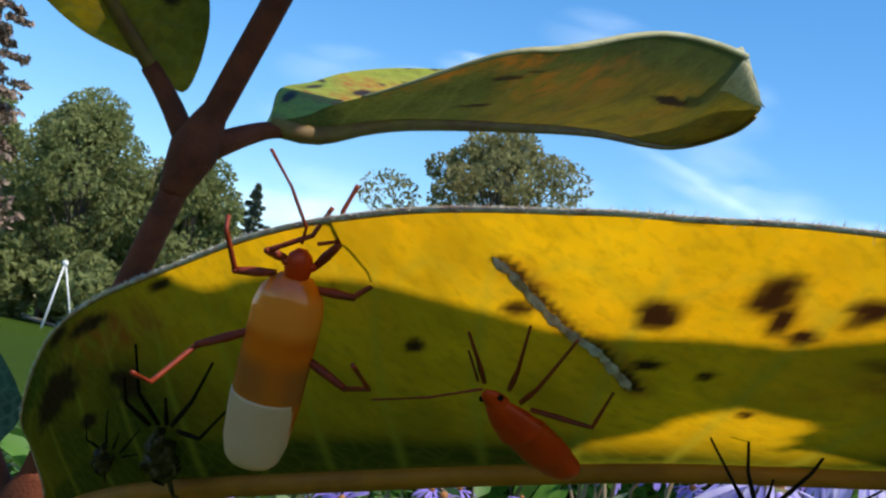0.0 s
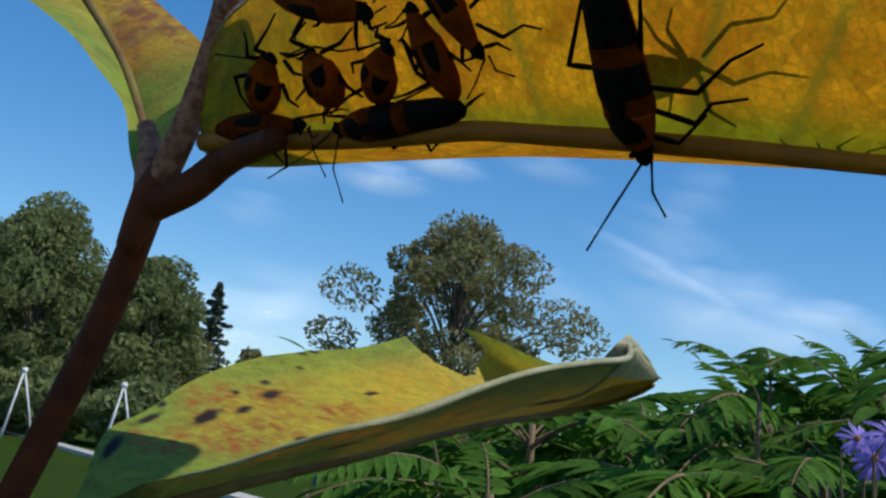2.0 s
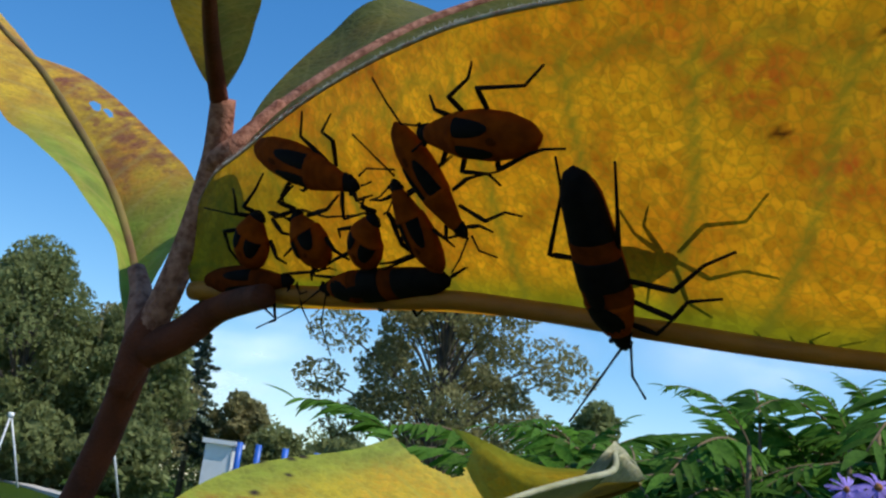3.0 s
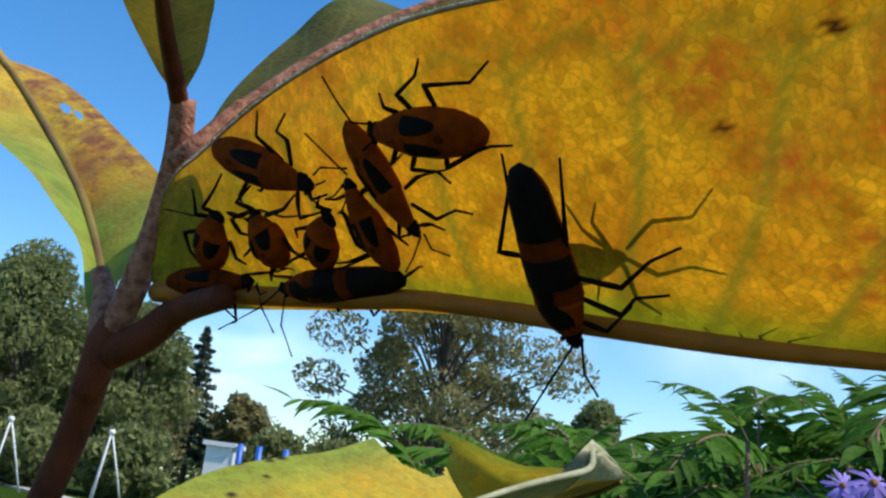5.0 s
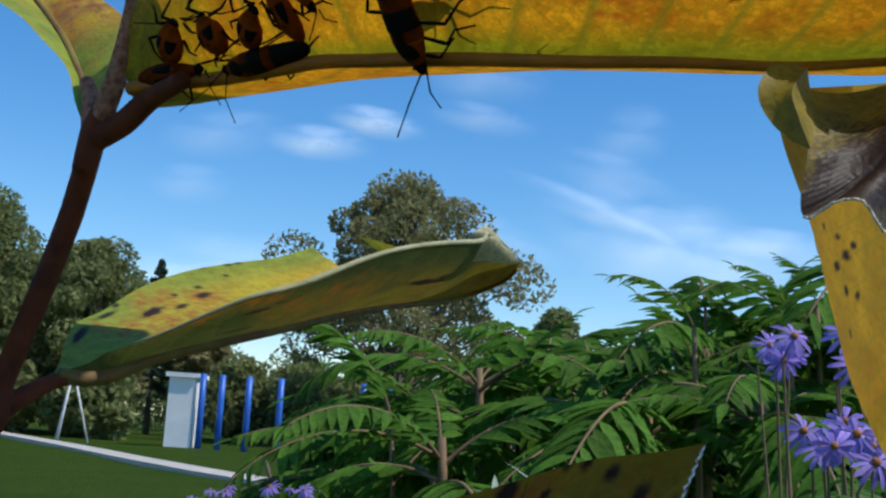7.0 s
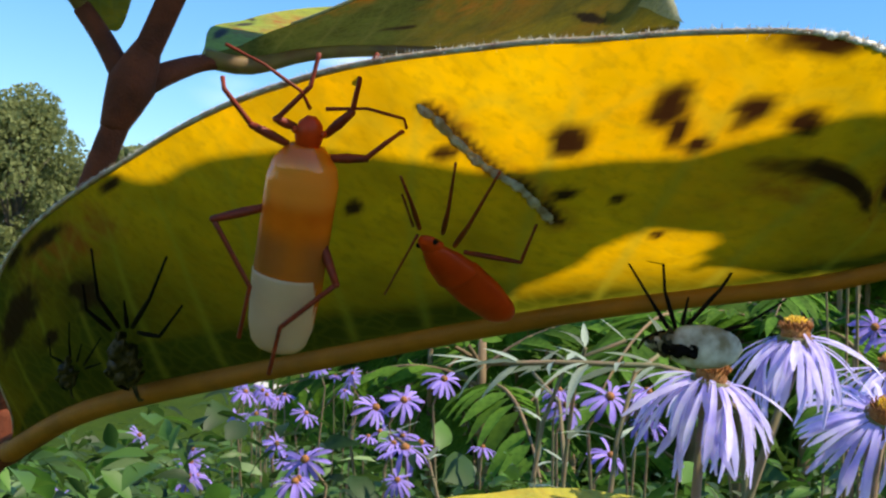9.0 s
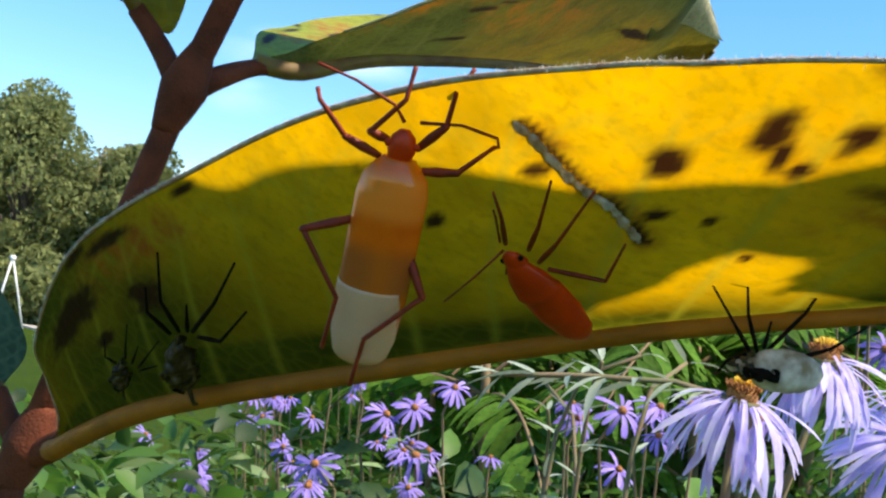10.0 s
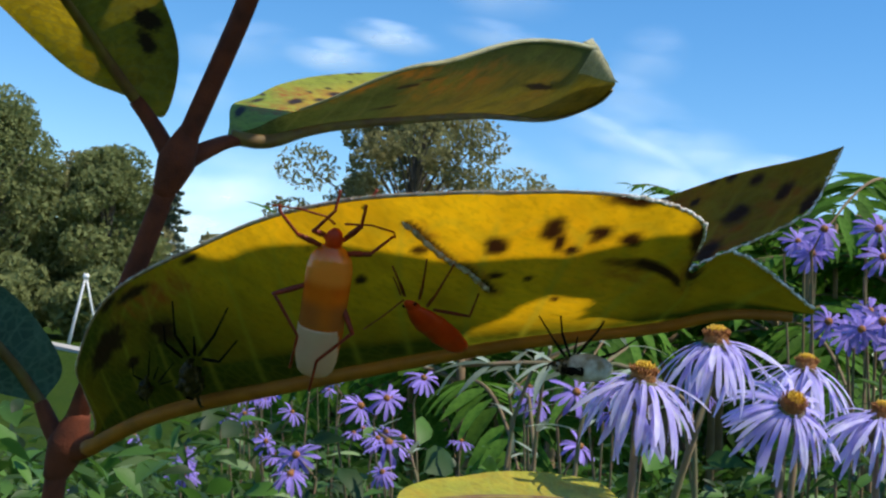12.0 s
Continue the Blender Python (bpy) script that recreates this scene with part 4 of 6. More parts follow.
def leaf_cloud(centres, radii, count, size, rg, flat=0.75, shell=0.55):
    """Many small folded leaves strewn through clumps."""
    k = rg.integers(0, len(centres), count)
    d = unit(rg.normal(0, 1, (count, 3))) * (rg.uniform(shell ** 3, 1, (count, 1)) ** (1 / 3)) * np.array([1, 1, flat])
    c = np.asarray(centres)[k] + d * np.asarray(radii)[k][:, None]
    a = unit(rg.normal(0, 1, (count, 3)) + (0, 0, -0.2))
    b = unit(np.cross(a, rg.normal(0, 1, (count, 3))))
    s = size * rg.uniform(0.6, 1.3, (count, 1))
    up = np.cross(a, b) * s * 0.12
    vs = np.stack([c - a * s, c + b * s * 0.45 + up, c + a * s, c - b * s * 0.45 + up], 1).reshape(-1, 3)
    fs = [(4 * i, 4 * i + 1, 4 * i + 2, 4 * i + 3) for i in range(count)]
    return vs, fs


def tree(name, label, x, y, height, spread, low, mat, leaves, size, seed, clumps=26, clump=0.30, tall=1.0):
    rg = np.random.default_rng(seed)
    t = thing(name, label, "tree", "", pose(x, y, 0))
    bend = rg.normal(0, 0.15, 2)
    trunk = curve_points([(0, 0, -0.1), (bend[0], bend[1], height * 0.35), (bend[0] * 2, bend[1], height * 0.85)], 16)
    shapes = [tube(trunk, [height * 0.028, height * 0.018, height * 0.005], 8)]
    cs, rs = [], []
    for i in range(clumps):
        f = (i + 0.5) / clumps
        z = low + (height - low) * (0.06 + 0.90 * f)
        prof = math.sin(math.pi * (0.18 + 0.80 * f)) ** 0.8 * tall
        w = 2.399 * i + rg.normal(0, 0.4)
        r = spread * prof * rg.uniform(0.35, 0.85)
        p = np.array([math.cos(w) * r, math.sin(w) * r, z])
        root = trunk[min(15, int(15 * min(1, max(0.25, (z - 0.25 * (height - low)) / height))))]
        shapes.append(tube(curve_points([root, (root + p) / 2 + (0, 0, 0.04 * height), p], 7), [height * 0.007, height * 0.002], 5))
        cs.append(p), rs.append(spread * clump * rg.uniform(0.7, 1.25))
    part("trunk", join(shapes), M_BARK, t)
    part("crown", leaf_cloud(cs, rs, leaves, size, rg), mat, t, smooth=False)
    return t


def conifer(name, label, x, y, height, spread, mat, seed, low=0.5):
    rg = np.random.default_rng(seed)
    t = thing(name, label, "tree", "", pose(x, y, 0))
    part("trunk", tube([(0, 0, -0.1), (0, 0, height * 0.5), (0, 0, height)], [height * 0.02, height * 0.012, 0.01], 7), M_BARK, t)
    cs, rs = [], []
    for i in range(60):
        f = i / 60
        z = low + (height - low) * f
        r = spread * (1 - f) ** 0.8 * rg.uniform(0.45, 1.1)
        w = 2.399 * i
        for s in (0.35, 0.7, 1.0):
            cs.append((math.cos(w) * r * s, math.sin(w) * r * s, z - 0.15 * r * s)), rs.append(spread * 0.16 * (1.25 - f))
    part("crown", leaf_cloud(cs, rs, 5000, 0.16, rg, 0.5, 0.1), mat, t, smooth=False)
    return t


tree("tree", "broad airy grey-green tree beyond the lawn", -1.4, 50, 11.2, 6.6, 3.2, M_TREE_LIGHT, 24000, 0.13, 11, 60, 0.17)
tree("tree", "dark green leafy tree at the lawn's edge", -17.2, 46, 8.9, 3.4, 0.8, M_TREE, 22000, 0.13, 12, 40, 0.30)
tree("tree", "dark green leafy tree at the lawn's edge", -13.2, 47, 7.4, 2.9, 0.6, M_TREE, 20000, 0.13, 13, 36, 0.32)
tree("tree", "dark green leafy tree at the lawn's edge", -23.0, 48, 9.2, 3.8, 0.8, M_TREE, 16000, 0.15, 14, 36, 0.32)
tree("tree", "small pale tree beside the conifer", -11.3, 60, 5.4, 2.0, 0.8, M_TREE_LIGHT, 5000, 0.20, 15, 24, 0.34)
tree("tree", "round dark tree far behind the sumac", 7.1, 70, 8.4, 2.6, 1.0, M_TREE, 7000, 0.22, 16, 30, 0.36)
tree("tree", "low dark tree far behind the sumac", 11.5, 72, 6.3, 3.2, 0.8, M_TREE, 7000, 0.22, 17, 30, 0.36)
tree("tree", "dull brownish green tree behind the lawn", -15.2, 52, 7.6, 3.6, 0.6, M_TREE_LIGHT, 20000, 0.13, 18, 40, 0.34)
tree("tree", "dull brownish green tree behind the lawn", -20.5, 53, 9.0, 4.2, 0.6, M_TREE, 18000, 0.14, 19, 40, 0.34)
conifer("conifer", "slim dark conifer standing above the hedge", -13.6, 60, 8.6, 1.9, M_CONIFER, 21, 2.0)
conifer("conifer", "tall brownish conifer at the lawn's edge", -19.6, 41, 13.5, 2.5, M_TREE_BROWN, 22, 3.5)
for i, (bx, by, bh, bs) in enumerate(((-9.0, 58, 3.6, 2.2), (-5.6, 57, 3.4, 2.4), (-2.0, 58, 3.8, 2.5), (2.0, 57, 3.6, 2.6), (5.6, 59, 3.8, 2.6), (9.4, 60, 3.6, 2.6), (13.5, 60, 4.2, 2.8), (-15.5, 44, 2.6, 1.8), (-12.2, 44, 2.4, 1.8), (-19.2, 44, 2.8, 2.0), (-26, 78, 6.0, 4.5), (-20, 80, 5.6, 4.5), (-14.5, 79, 5.2, 4.2), (-9, 81, 5.0, 4.2), (-3.5, 80, 5.2, 4.4), (2.5, 81, 5.4, 4.4), (8.5, 80, 5.0, 4.4), (15, 81, 5.6, 4.6), (21, 80, 6.0, 4.6))):
    tree("bush", "dense dark green bush along the lawn's far edge", bx, by, bh, bs, 0.2, M_TREE, 4200, 0.2, 40 + i, 20, 0.42)


def frame_stand(x, y, h):
    t = thing("swing_frame", "pale steel A-frame standing on the lawn", "frame", "A-frames by the path", pose(x, y, 0))
    for sx, sy in ((-0.42, 0.3), (0.62, 0.2), (-0.1, -0.6)):
        part("leg", tube([(sx, sy, -0.05), (sx * 0.5, sy * 0.5, h * 0.5), (0, 0, h)], [0.035, 0.035], 8), M_STEEL, t)
    part("bracket", tube([(0, 0, h - 0.12), (0, 0, h - 0.02), (0, 0, h + 0.06)], [0.07, 0.11, 0.07], 10), M_WHITE, t)
    return t


frame_stand(-11.0, 38, 2.2)
frame_stand(-14.2, 38, 2.2)


def box(x0, x1, y0, y1, z0, z1):
    v = [(x, y, z) for x in (x0, x1) for y in (y0, y1) for z in (z0, z1)]
    return v, [(0, 1, 3, 2), (4, 6, 7, 5), (0, 4, 5, 1), (2, 3, 7, 6), (0, 2, 6, 4), (1, 5, 7, 3)]


shed = thing("shed", "small white painted hut beside blue posts", "shed", "", pose(-7.7, 38.5, 0))
part("wall", box(-0.42, 0.42, 0, 1.6, 0.0, 2.2), M_WHITE, shed, smooth=False)
part("roof", box(-0.52, 0.52, -0.12, 1.72, 2.2, 2.34), M_WHITE, shed, smooth=False)
frame_blue = thing("climbing_frame", "blue painted climbing frame with tan deck", "playground frame", "", pose(-6.0, 38.5, 0))
for px in (-1.05, -0.45, 0.4, 1.4, 4.0, 4.8):
    part("post", tube([(px, 0, -0.05), (px, 0, 1.2), (px, 0, 2.35)], [0.10, 0.10], 10), M_BLUE, frame_blue)
part("deck", box(4.0, 6.2, -0.2, 1.2, 1.45, 1.6), M_SAND, frame_blue, smooth=False)


# ---- clouds ----
def cloud_material():
    m, nt, b = start("thin_cloud")
    b.inputs["Base Color"].default_value = (0.9, 0.9, 0.92, 1)
    b.inputs["Roughness"].default_value = 1.0
    # Emission stands in for sunlight scattered by the cloud.
    b.inputs["Emission Color"].default_value = (0.86, 0.93, 1.0, 1)
    b.inputs["Emission Strength"].default_value = 0.8
    at = nt.nodes.new("ShaderNodeAttribute")
    at.attribute_name = "thick"
    f = noise_fac(nt, 0.016, 0.34, 0.78, 10, stretch=(1, 1, 2.6))
    mu = nt.nodes.new("ShaderNodeMath")
    mu.operation = "MULTIPLY"
    nt.links.new(f, mu.inputs[0]), nt.links.new(at.outputs["Fac"], mu.inputs[1])
    nt.links.new(mu.outputs[0], b.inputs["Alpha"])
    return m


M_CLOUD = cloud_material()


def cloud(cx, cz, wx, wz, dense, tilt=0.0):
    n = 24
    a, c = np.meshgrid(np.linspace(-1, 1, n), np.linspace(-1, 1, n), indexing="ij")
    t = np.clip(1 - a ** 2 - c ** 2, 0, 1) ** 1.6 * dense
    r = radians(tilt)
    p = np.stack([(a * wx * math.cos(r) - c * wz * math.sin(r)), 12 * (a * a + c * c), (a * wx * math.sin(r) + c * wz * math.cos(r))], -1).reshape(-1, 3)
    ob = part("cloud", (p, [(i * n + j, (i + 1) * n + j, (i + 1) * n + j + 1, i * n + j + 1) for i in range(n - 1) for j in range(n - 1)]), M_CLOUD)
    ob.matrix_basis = pose(cx, 900, cz)
    at = ob.data.attributes.new("thick", "FLOAT", "POINT")
    at.data.foreach_set("value", t.ravel())
    ob.visible_shadow = False
    return tagged(ob, "thin white wisp of cloud", "cloud", "clouds", "structure")


for row in CLOUDS:
    cloud(*row)


# ---- sumac, asters and undergrowth ----
M_SUMAC = plain("sumac_leaflet", (0.105, 0.22, 0.028), (0.055, 0.135, 0.018), 9, 0.7, spec=0.12, island=0.3, object_random=0.35, through_light=0.5)
M_THICKET = plain("thicket_leaves", (0.085, 0.16, 0.025), (0.04, 0.085, 0.015), 5, 0.7, spec=0.1, island=0.35, through_light=0.4)
M_SUMAC_STEM = plain("sumac_stem", (0.22, 0.15, 0.07), (0.14, 0.09, 0.05), 20, 0.8)
M_HERB = plain("herb_leaves", (0.075, 0.165, 0.022), (0.032, 0.085, 0.012), 14, 0.55, island=0.6, through_light=0.4)
M_HERB_MID = plain("herb_leaves_small", (0.060, 0.115, 0.020), (0.028, 0.06, 0.011), 20, 0.5, island=0.6, through_light=0.4)
# Paler copy of the herb leaves, with sunlight put into the colour.
M_HERB_SUNLIT = plain("herb_leaves_sunlit", (0.28, 0.38, 0.15), (0.18, 0.28, 0.10), 14, 0.5, island=0.35, through_light=0.35)
M_RAY = plain("aster_ray", (0.50, 0.42, 0.87), (0.80, 0.76, 0.96), 160, 0.6, island=0.2, object_random=0.12, through_light=0.45)
# Deeper violet for the small asters, painting the shade they stand in.
M_RAY_SHADED = plain("small_aster_ray_shaded", (0.30, 0.20, 0.64), (0.42, 0.32, 0.74), 120, 0.7, object_random=0.25, through_light=0.4)
M_FLORET = plain("aster_floret", (0.78, 0.52, 0.03), (0.62, 0.33, 0.03), 900, 0.7)
M_DISC = plain("aster_disc", (0.42, 0.17, 0.04), (0.24, 0.09, 0.03), 900, 0.8, rel=0.0006, rel_scale=1800)
M_CALYX = plain("aster_calyx", (0.12, 0.15, 0.05), (0.16, 0.09, 0.05), 300, 0.7)
M_ASTER_STEM = plain("aster_stem", (0.22, 0.13, 0.08), (0.13, 0.14, 0.06), 100, 0.8)


def leaflet(length, width, fold=0.25, droop=0.2, steps=5):
    """A pointed blade along +y, folded along its middle."""
    vs, fs = [], []
    for i in range(steps + 1):
        s = i / steps
        w = width * (math.sin(math.pi * min(1, s ** 0.75)) + 0.02)
        y, z = length * s, -droop * length * s * s
        vs += [(-w, y, z + fold * w), (0, y, z), (w, y, z + fold * w)]
    for i in range(steps):
        k = 3 * i
        fs += [(k, k + 1, k + 4, k + 3), (k + 1, k + 2, k + 5, k + 4)]
    return np.array(vs), fs


def turned(shape, m):
    v = np.asarray(shape[0]) @ np.array(m.to_3x3()).T + np.array(m.translation)
    return v, shape[1]


LEAFLETS = [mesh_data("leaflet", *leaflet(1.0, 0.12, 0.35, 0.15 + 0.12 * k), M_SUMAC) for k in range(3)]


def frond(length, pairs, seed, arc=55):
    """A sumac leaf: a bowed rachis rising along +y, and the poses of its leaflets, in pairs."""
    rg = np.random.default_rng(seed)
    pts, p, ang = [], np.zeros(3), radians(25)
    for i in range(21):
        pts.append(p.copy())
        p = p + length / 20 * np.array([0, math.cos(ang), math.sin(ang)])
        ang -= radians(arc) / 20
    pts = np.array(pts)
    tan = unit(np.gradient(pts, axis=0))
    rows = []
    for i in range(pairs):
        f = 0.16 + 0.82 * i / (pairs - 1)
        k = int(f * 20)
        size = length * (0.08 + 0.15 * math.sin(math.pi * (0.2 + 0.72 * f)))
        pitch = math.degrees(math.asin(tan[k][2]))
        for sgn in (-1, 1):
            m = Matrix.Translation(pts[k]) @ pose(0, 0, 0, pitch, 0, 0) @ pose(0, 0, 0, 0, 0, -sgn * (66 - 22 * f) + rg.normal(0, 4)) @ pose(0, 0, 0, rg.normal(-8, 5), sgn * rg.normal(10, 8), 0)
            rows.append((int(rg.integers(0, 3)), m @ Matrix.Scale(size * rg.uniform(0.9, 1.1), 4)))
    rows.append((0, Matrix.Translation(pts[-1]) @ pose(0, 0, 0, -30) @ Matrix.Scale(length * 0.18, 4)))
    return rows, tube(pts, [length * 0.010, length * 0.003], 5)


FRONDS = []
for i in range(6):
    rows, rachis = frond(0.36 + 0.03 * i, 15 + i % 3, 60 + i, 50 + 9 * i)
    FRONDS.append((rows, mesh_data("frond", *rachis, M_SUMAC_STEM)))


def add_frond(parent, which, m):
    f = new("frond", FRONDS[which][1])
    f.parent, f.matrix_basis = parent, m
    for k, place in FRONDS[which][0]:
        o = new("leaflet", LEAFLETS[k])
        o.parent, o.matrix_basis = f, place
    return f


def sumac(x, y, z, count, seed, scale=1.0):
    rg = np.random.default_rng(seed)
    t = thing("sumac", "sumac shrub with long green feathered leaves", "shrub", "sumac thicket", pose(x, y, 0))
    part("stem", tube(curve_points([(rg.normal(0, 0.1), rg.normal(0, 0.1), -0.02), (0.03, 0, z * 0.5), (0, 0, z + 0.03)], 14), [0.016, 0.012, 0.007], 8), M_SUMAC_STEM, t)
    for i in range(count):
        w = 137.5 * i + rg.normal(0, 12)
        add_frond(t, int(rg.integers(0, 6)), pose(0, 0, z - 0.16 * rg.uniform(0, 1) * (i / count), rg.normal(18 - 30 * i / count, 8), rg.normal(0, 10), w) @ Matrix.Scale(scale * rg.uniform(0.8, 1.1), 4))
    return t


for i, (sx, sy, sz, cnt) in enumerate(SUMACS):
    sumac(sx, sy, sz, cnt, 80 + i)


for i, (bx, bh) in enumerate(((-0.12, 1.02), (0.15, 1.10), (0.42, 1.14), (0.70, 1.20), (0.98, 1.33), (1.26, 1.44), (1.55, 1.52), (1.85, 1.55))):
    tree("bush", "dense green bush behind the sumac", bx, 3.9 + 0.1 * (i % 2), bh, 0.34, 0.1, M_THICKET, 2600, 0.045, 140 + i, 22, 0.42)


for fx, fy, fz, rise, turn, which, size in TALL_FRONDS:
    t = thing("sumac", "tall sumac shoot with one arching feathered leaf", "shrub", "sumac thicket", pose(fx, fy, 0))
    part("stem", tube(curve_points([(0.02, 0.03, -0.02), (0.03, 0.02, fz * 0.6), (0, 0, fz)], 14), [0.013, 0.009, 0.004], 8), M_SUMAC_STEM, t)
    add_frond(t, which, pose(0, 0, fz, 0, 0, turn) @ pose(0, 0, 0, rise - 2, 0, 0) @ Matrix.Scale(size, 4))


def ray_mesh(length, width, droop, curl, seed):
    rg = np.random.default_rng(seed)
    vs, fs, steps = [], [], 6
    for i in range(steps + 1):
        s = i / steps
        w = width * (0.45 + 0.75 * s ** 0.6) * (1 - max(0, s - 0.82) / 0.18 * 0.75)
        y, z = length * (s - 0.12 * droop * s * s), -droop * length * s * s - 0.0 * s
        vs += [(-w, y, z + curl * w), (0, y, z + 0.15 * curl * w), (w, y, z + curl * w)]
    for i in range(steps):
        k = 3 * i
        fs += [(k, k + 1, k + 4, k + 3), (k + 1, k + 2, k + 5, k + 4)]
    return np.array(vs), fs


RAYS = [mesh_data("ray", *ray_mesh(0.0165, 0.00078, 0.35 + 0.12 * k, 0.5 - 0.3 * (k % 3), k), M_RAY) for k in range(5)]


def disc_shape(r, h, seed=0):
    rg = np.random.default_rng(seed)
    shapes = []
    rings = [(0.0, -0.6), (0.75, -0.3), (1.0, 0.1), (0.9, 0.55), (0.6, 0.85), (0.2, 1.0)]
    vs = [(r * a * math.cos(2 * math.pi * k / 18), r * a * math.sin(2 * math.pi * k / 18), h * b) for a, b in rings for k in range(18)]
    fs = [(i * 18 + k, i * 18 + (k + 1) % 18, (i + 1) * 18 + (k + 1) % 18, (i + 1) * 18 + k) for i in range(len(rings) - 1) for k in range(18)]
    shapes.append((np.array(vs), fs))
    florets = []
    for k in range(90):
        a = 2.399 * k
        q = math.sqrt(k / 90) * 0.95
        c = np.array([r * q * math.cos(a), r * q * math.sin(a), h * (1 - 0.55 * q * q)])
        up = np.array([math.cos(a) * q * 0.7, math.sin(a) * q * 0.7, 1.0]) * r * rg.uniform(0.22, 0.42)
        (florets if q < 0.62 else shapes).append(tube([c, c + up], [r * 0.07, r * 0.06], 4))
    return join(shapes), join(florets)


DISC_SHAPE, FLORET_SHAPE = disc_shape(0.0035, 0.0042)
DISC = mesh_data("disc", *DISC_SHAPE, M_DISC)
FLORETS = mesh_data("florets", *FLORET_SHAPE, M_FLORET)
CALYX = mesh_data("calyx", *tube([(0, 0, -0.008), (0, 0, -0.005), (0, 0, -0.001), (0, 0, 0.0005)], [0.0010, 0.0034, 0.0040, 0.0043], 14), M_CALYX)


def aster(x, y, z, tilt, turn, rays, seed, open_up=0.0, size=1.0):
    rg = np.random.default_rng(seed)
    t = thing("aster", "violet aster with drooping narrow rays and a yellow centre", "flower", "asters", pose(x, y, z) @ pose(0, 0, 0, 0, 0, turn) @ pose(0, 0, 0, tilt) @ Matrix.Scale(size, 4))
    for name, me in (("disc", DISC), ("florets", FLORETS), ("calyx", CALYX)):
        o = new(name, me)
        o.parent = t
    for k in range(rays):
        o = new("ray", RAYS[int(rg.integers(0, 5))])
        o.parent = t
        w = 360 * k / rays + rg.normal(0, 3)
        o.matrix_basis = pose(0, 0, 0, 0, 0, w) @ pose(0, 0.0034, 0.0006 * rg.normal(), rg.normal(-9 + open_up, 13), rg.normal(0, 14), 0) @ Matrix.Scale(rg.uniform(0.85, 1.1), 4)
    foot = Vector((0.02 * rg.normal(), 0.03 + 0.02 * rg.normal(), -0.25))
    inv = (pose(0, 0, 0, 0, 0, turn) @ pose(0, 0, 0, tilt)).inverted().to_3x3()
    pts = [Vector((0, 0, -0.007)), inv @ Vector((0.1 * foot[0], 0.2 * foot[1], -0.05)) + Vector((0, 0, -0.004)), inv @ (foot * 0.6), inv @ Vector((foot[0], foot[1], (0.02 - z) / size))]
    part("stalk", tube(curve_points([tuple(p) for p in pts], 20), [0.0011, 0.0014, 0.002], 7), M_ASTER_STEM, t)
    return t


for i, row in enumerate(ASTERS):
    aster(*row[:5], row[5] + 14, 300 + i, row[6], 0.84)


SMALL_RAYS = [mesh_data("ray", *ray_mesh(0.0155, 0.0017, 0.25 + 0.15 * k, 0.3, k), M_RAY_SHADED) for k in range(3)]
SMALL_DISC = mesh_data("disc", *tube([(0, 0, -0.002), (0, 0, 0.002), (0, 0, 0.0035)], [0.0026, 0.003, 0.0014], 10), M_DISC)


def small_aster(x, y, z, seed, size=1.0, lean=(5, 60)):
    rg = np.random.default_rng(seed)
    m = pose(x, y, z) @ pose(0, 0, 0, rg.uniform(*lean), 0, rg.uniform(-60, 60) if lean[0] < 40 else rg.uniform(-20, 20)) @ Matrix.Scale(size, 4)
    t = thing("aster", "small violet aster among the undergrowth", "flower", "asters in the undergrowth", m)
    new("disc", SMALL_DISC).parent = t
    for k in range(15):
        o = new("ray", SMALL_RAYS[int(rg.integers(0, 3))])
        o.parent = t
        o.matrix_basis = pose(0, 0, 0, 0, 0, 24 * k + rg.normal(0, 5)) @ pose(0, 0.003, 0, rg.normal(-8, 14), 0, 0) @ Matrix.Scale(rg.uniform(0.8, 1.1), 4)
    inv = m.to_3x3().normalized().inverted()
    part("stalk", tube([Vector((0, 0, 0)), Vector((0, 0, -0.03)), inv @ Vector((0.01, 0.03, -0.14)), inv @ Vector((0.02, 0.05, -0.4))], [0.0009, 0.0016], 5), M_ASTER_STEM, t)
    return t


rg = np.random.default_rng(5)
for i, (x, y, z) in enumerate(SMALL_ASTERS):
    for k in range(3):
        d = 0.024 * y ** 0.5
        small_aster(x + rg.normal(0, d), y + rg.normal(0, 0.05), z + rg.normal(0, d * 0.6), 400 + 5 * i + k, *((rg.uniform(0.75, 1.0), (50, 85)) if x > 0.3 else (rg.uniform(0.40, 0.72), (5, 60))))


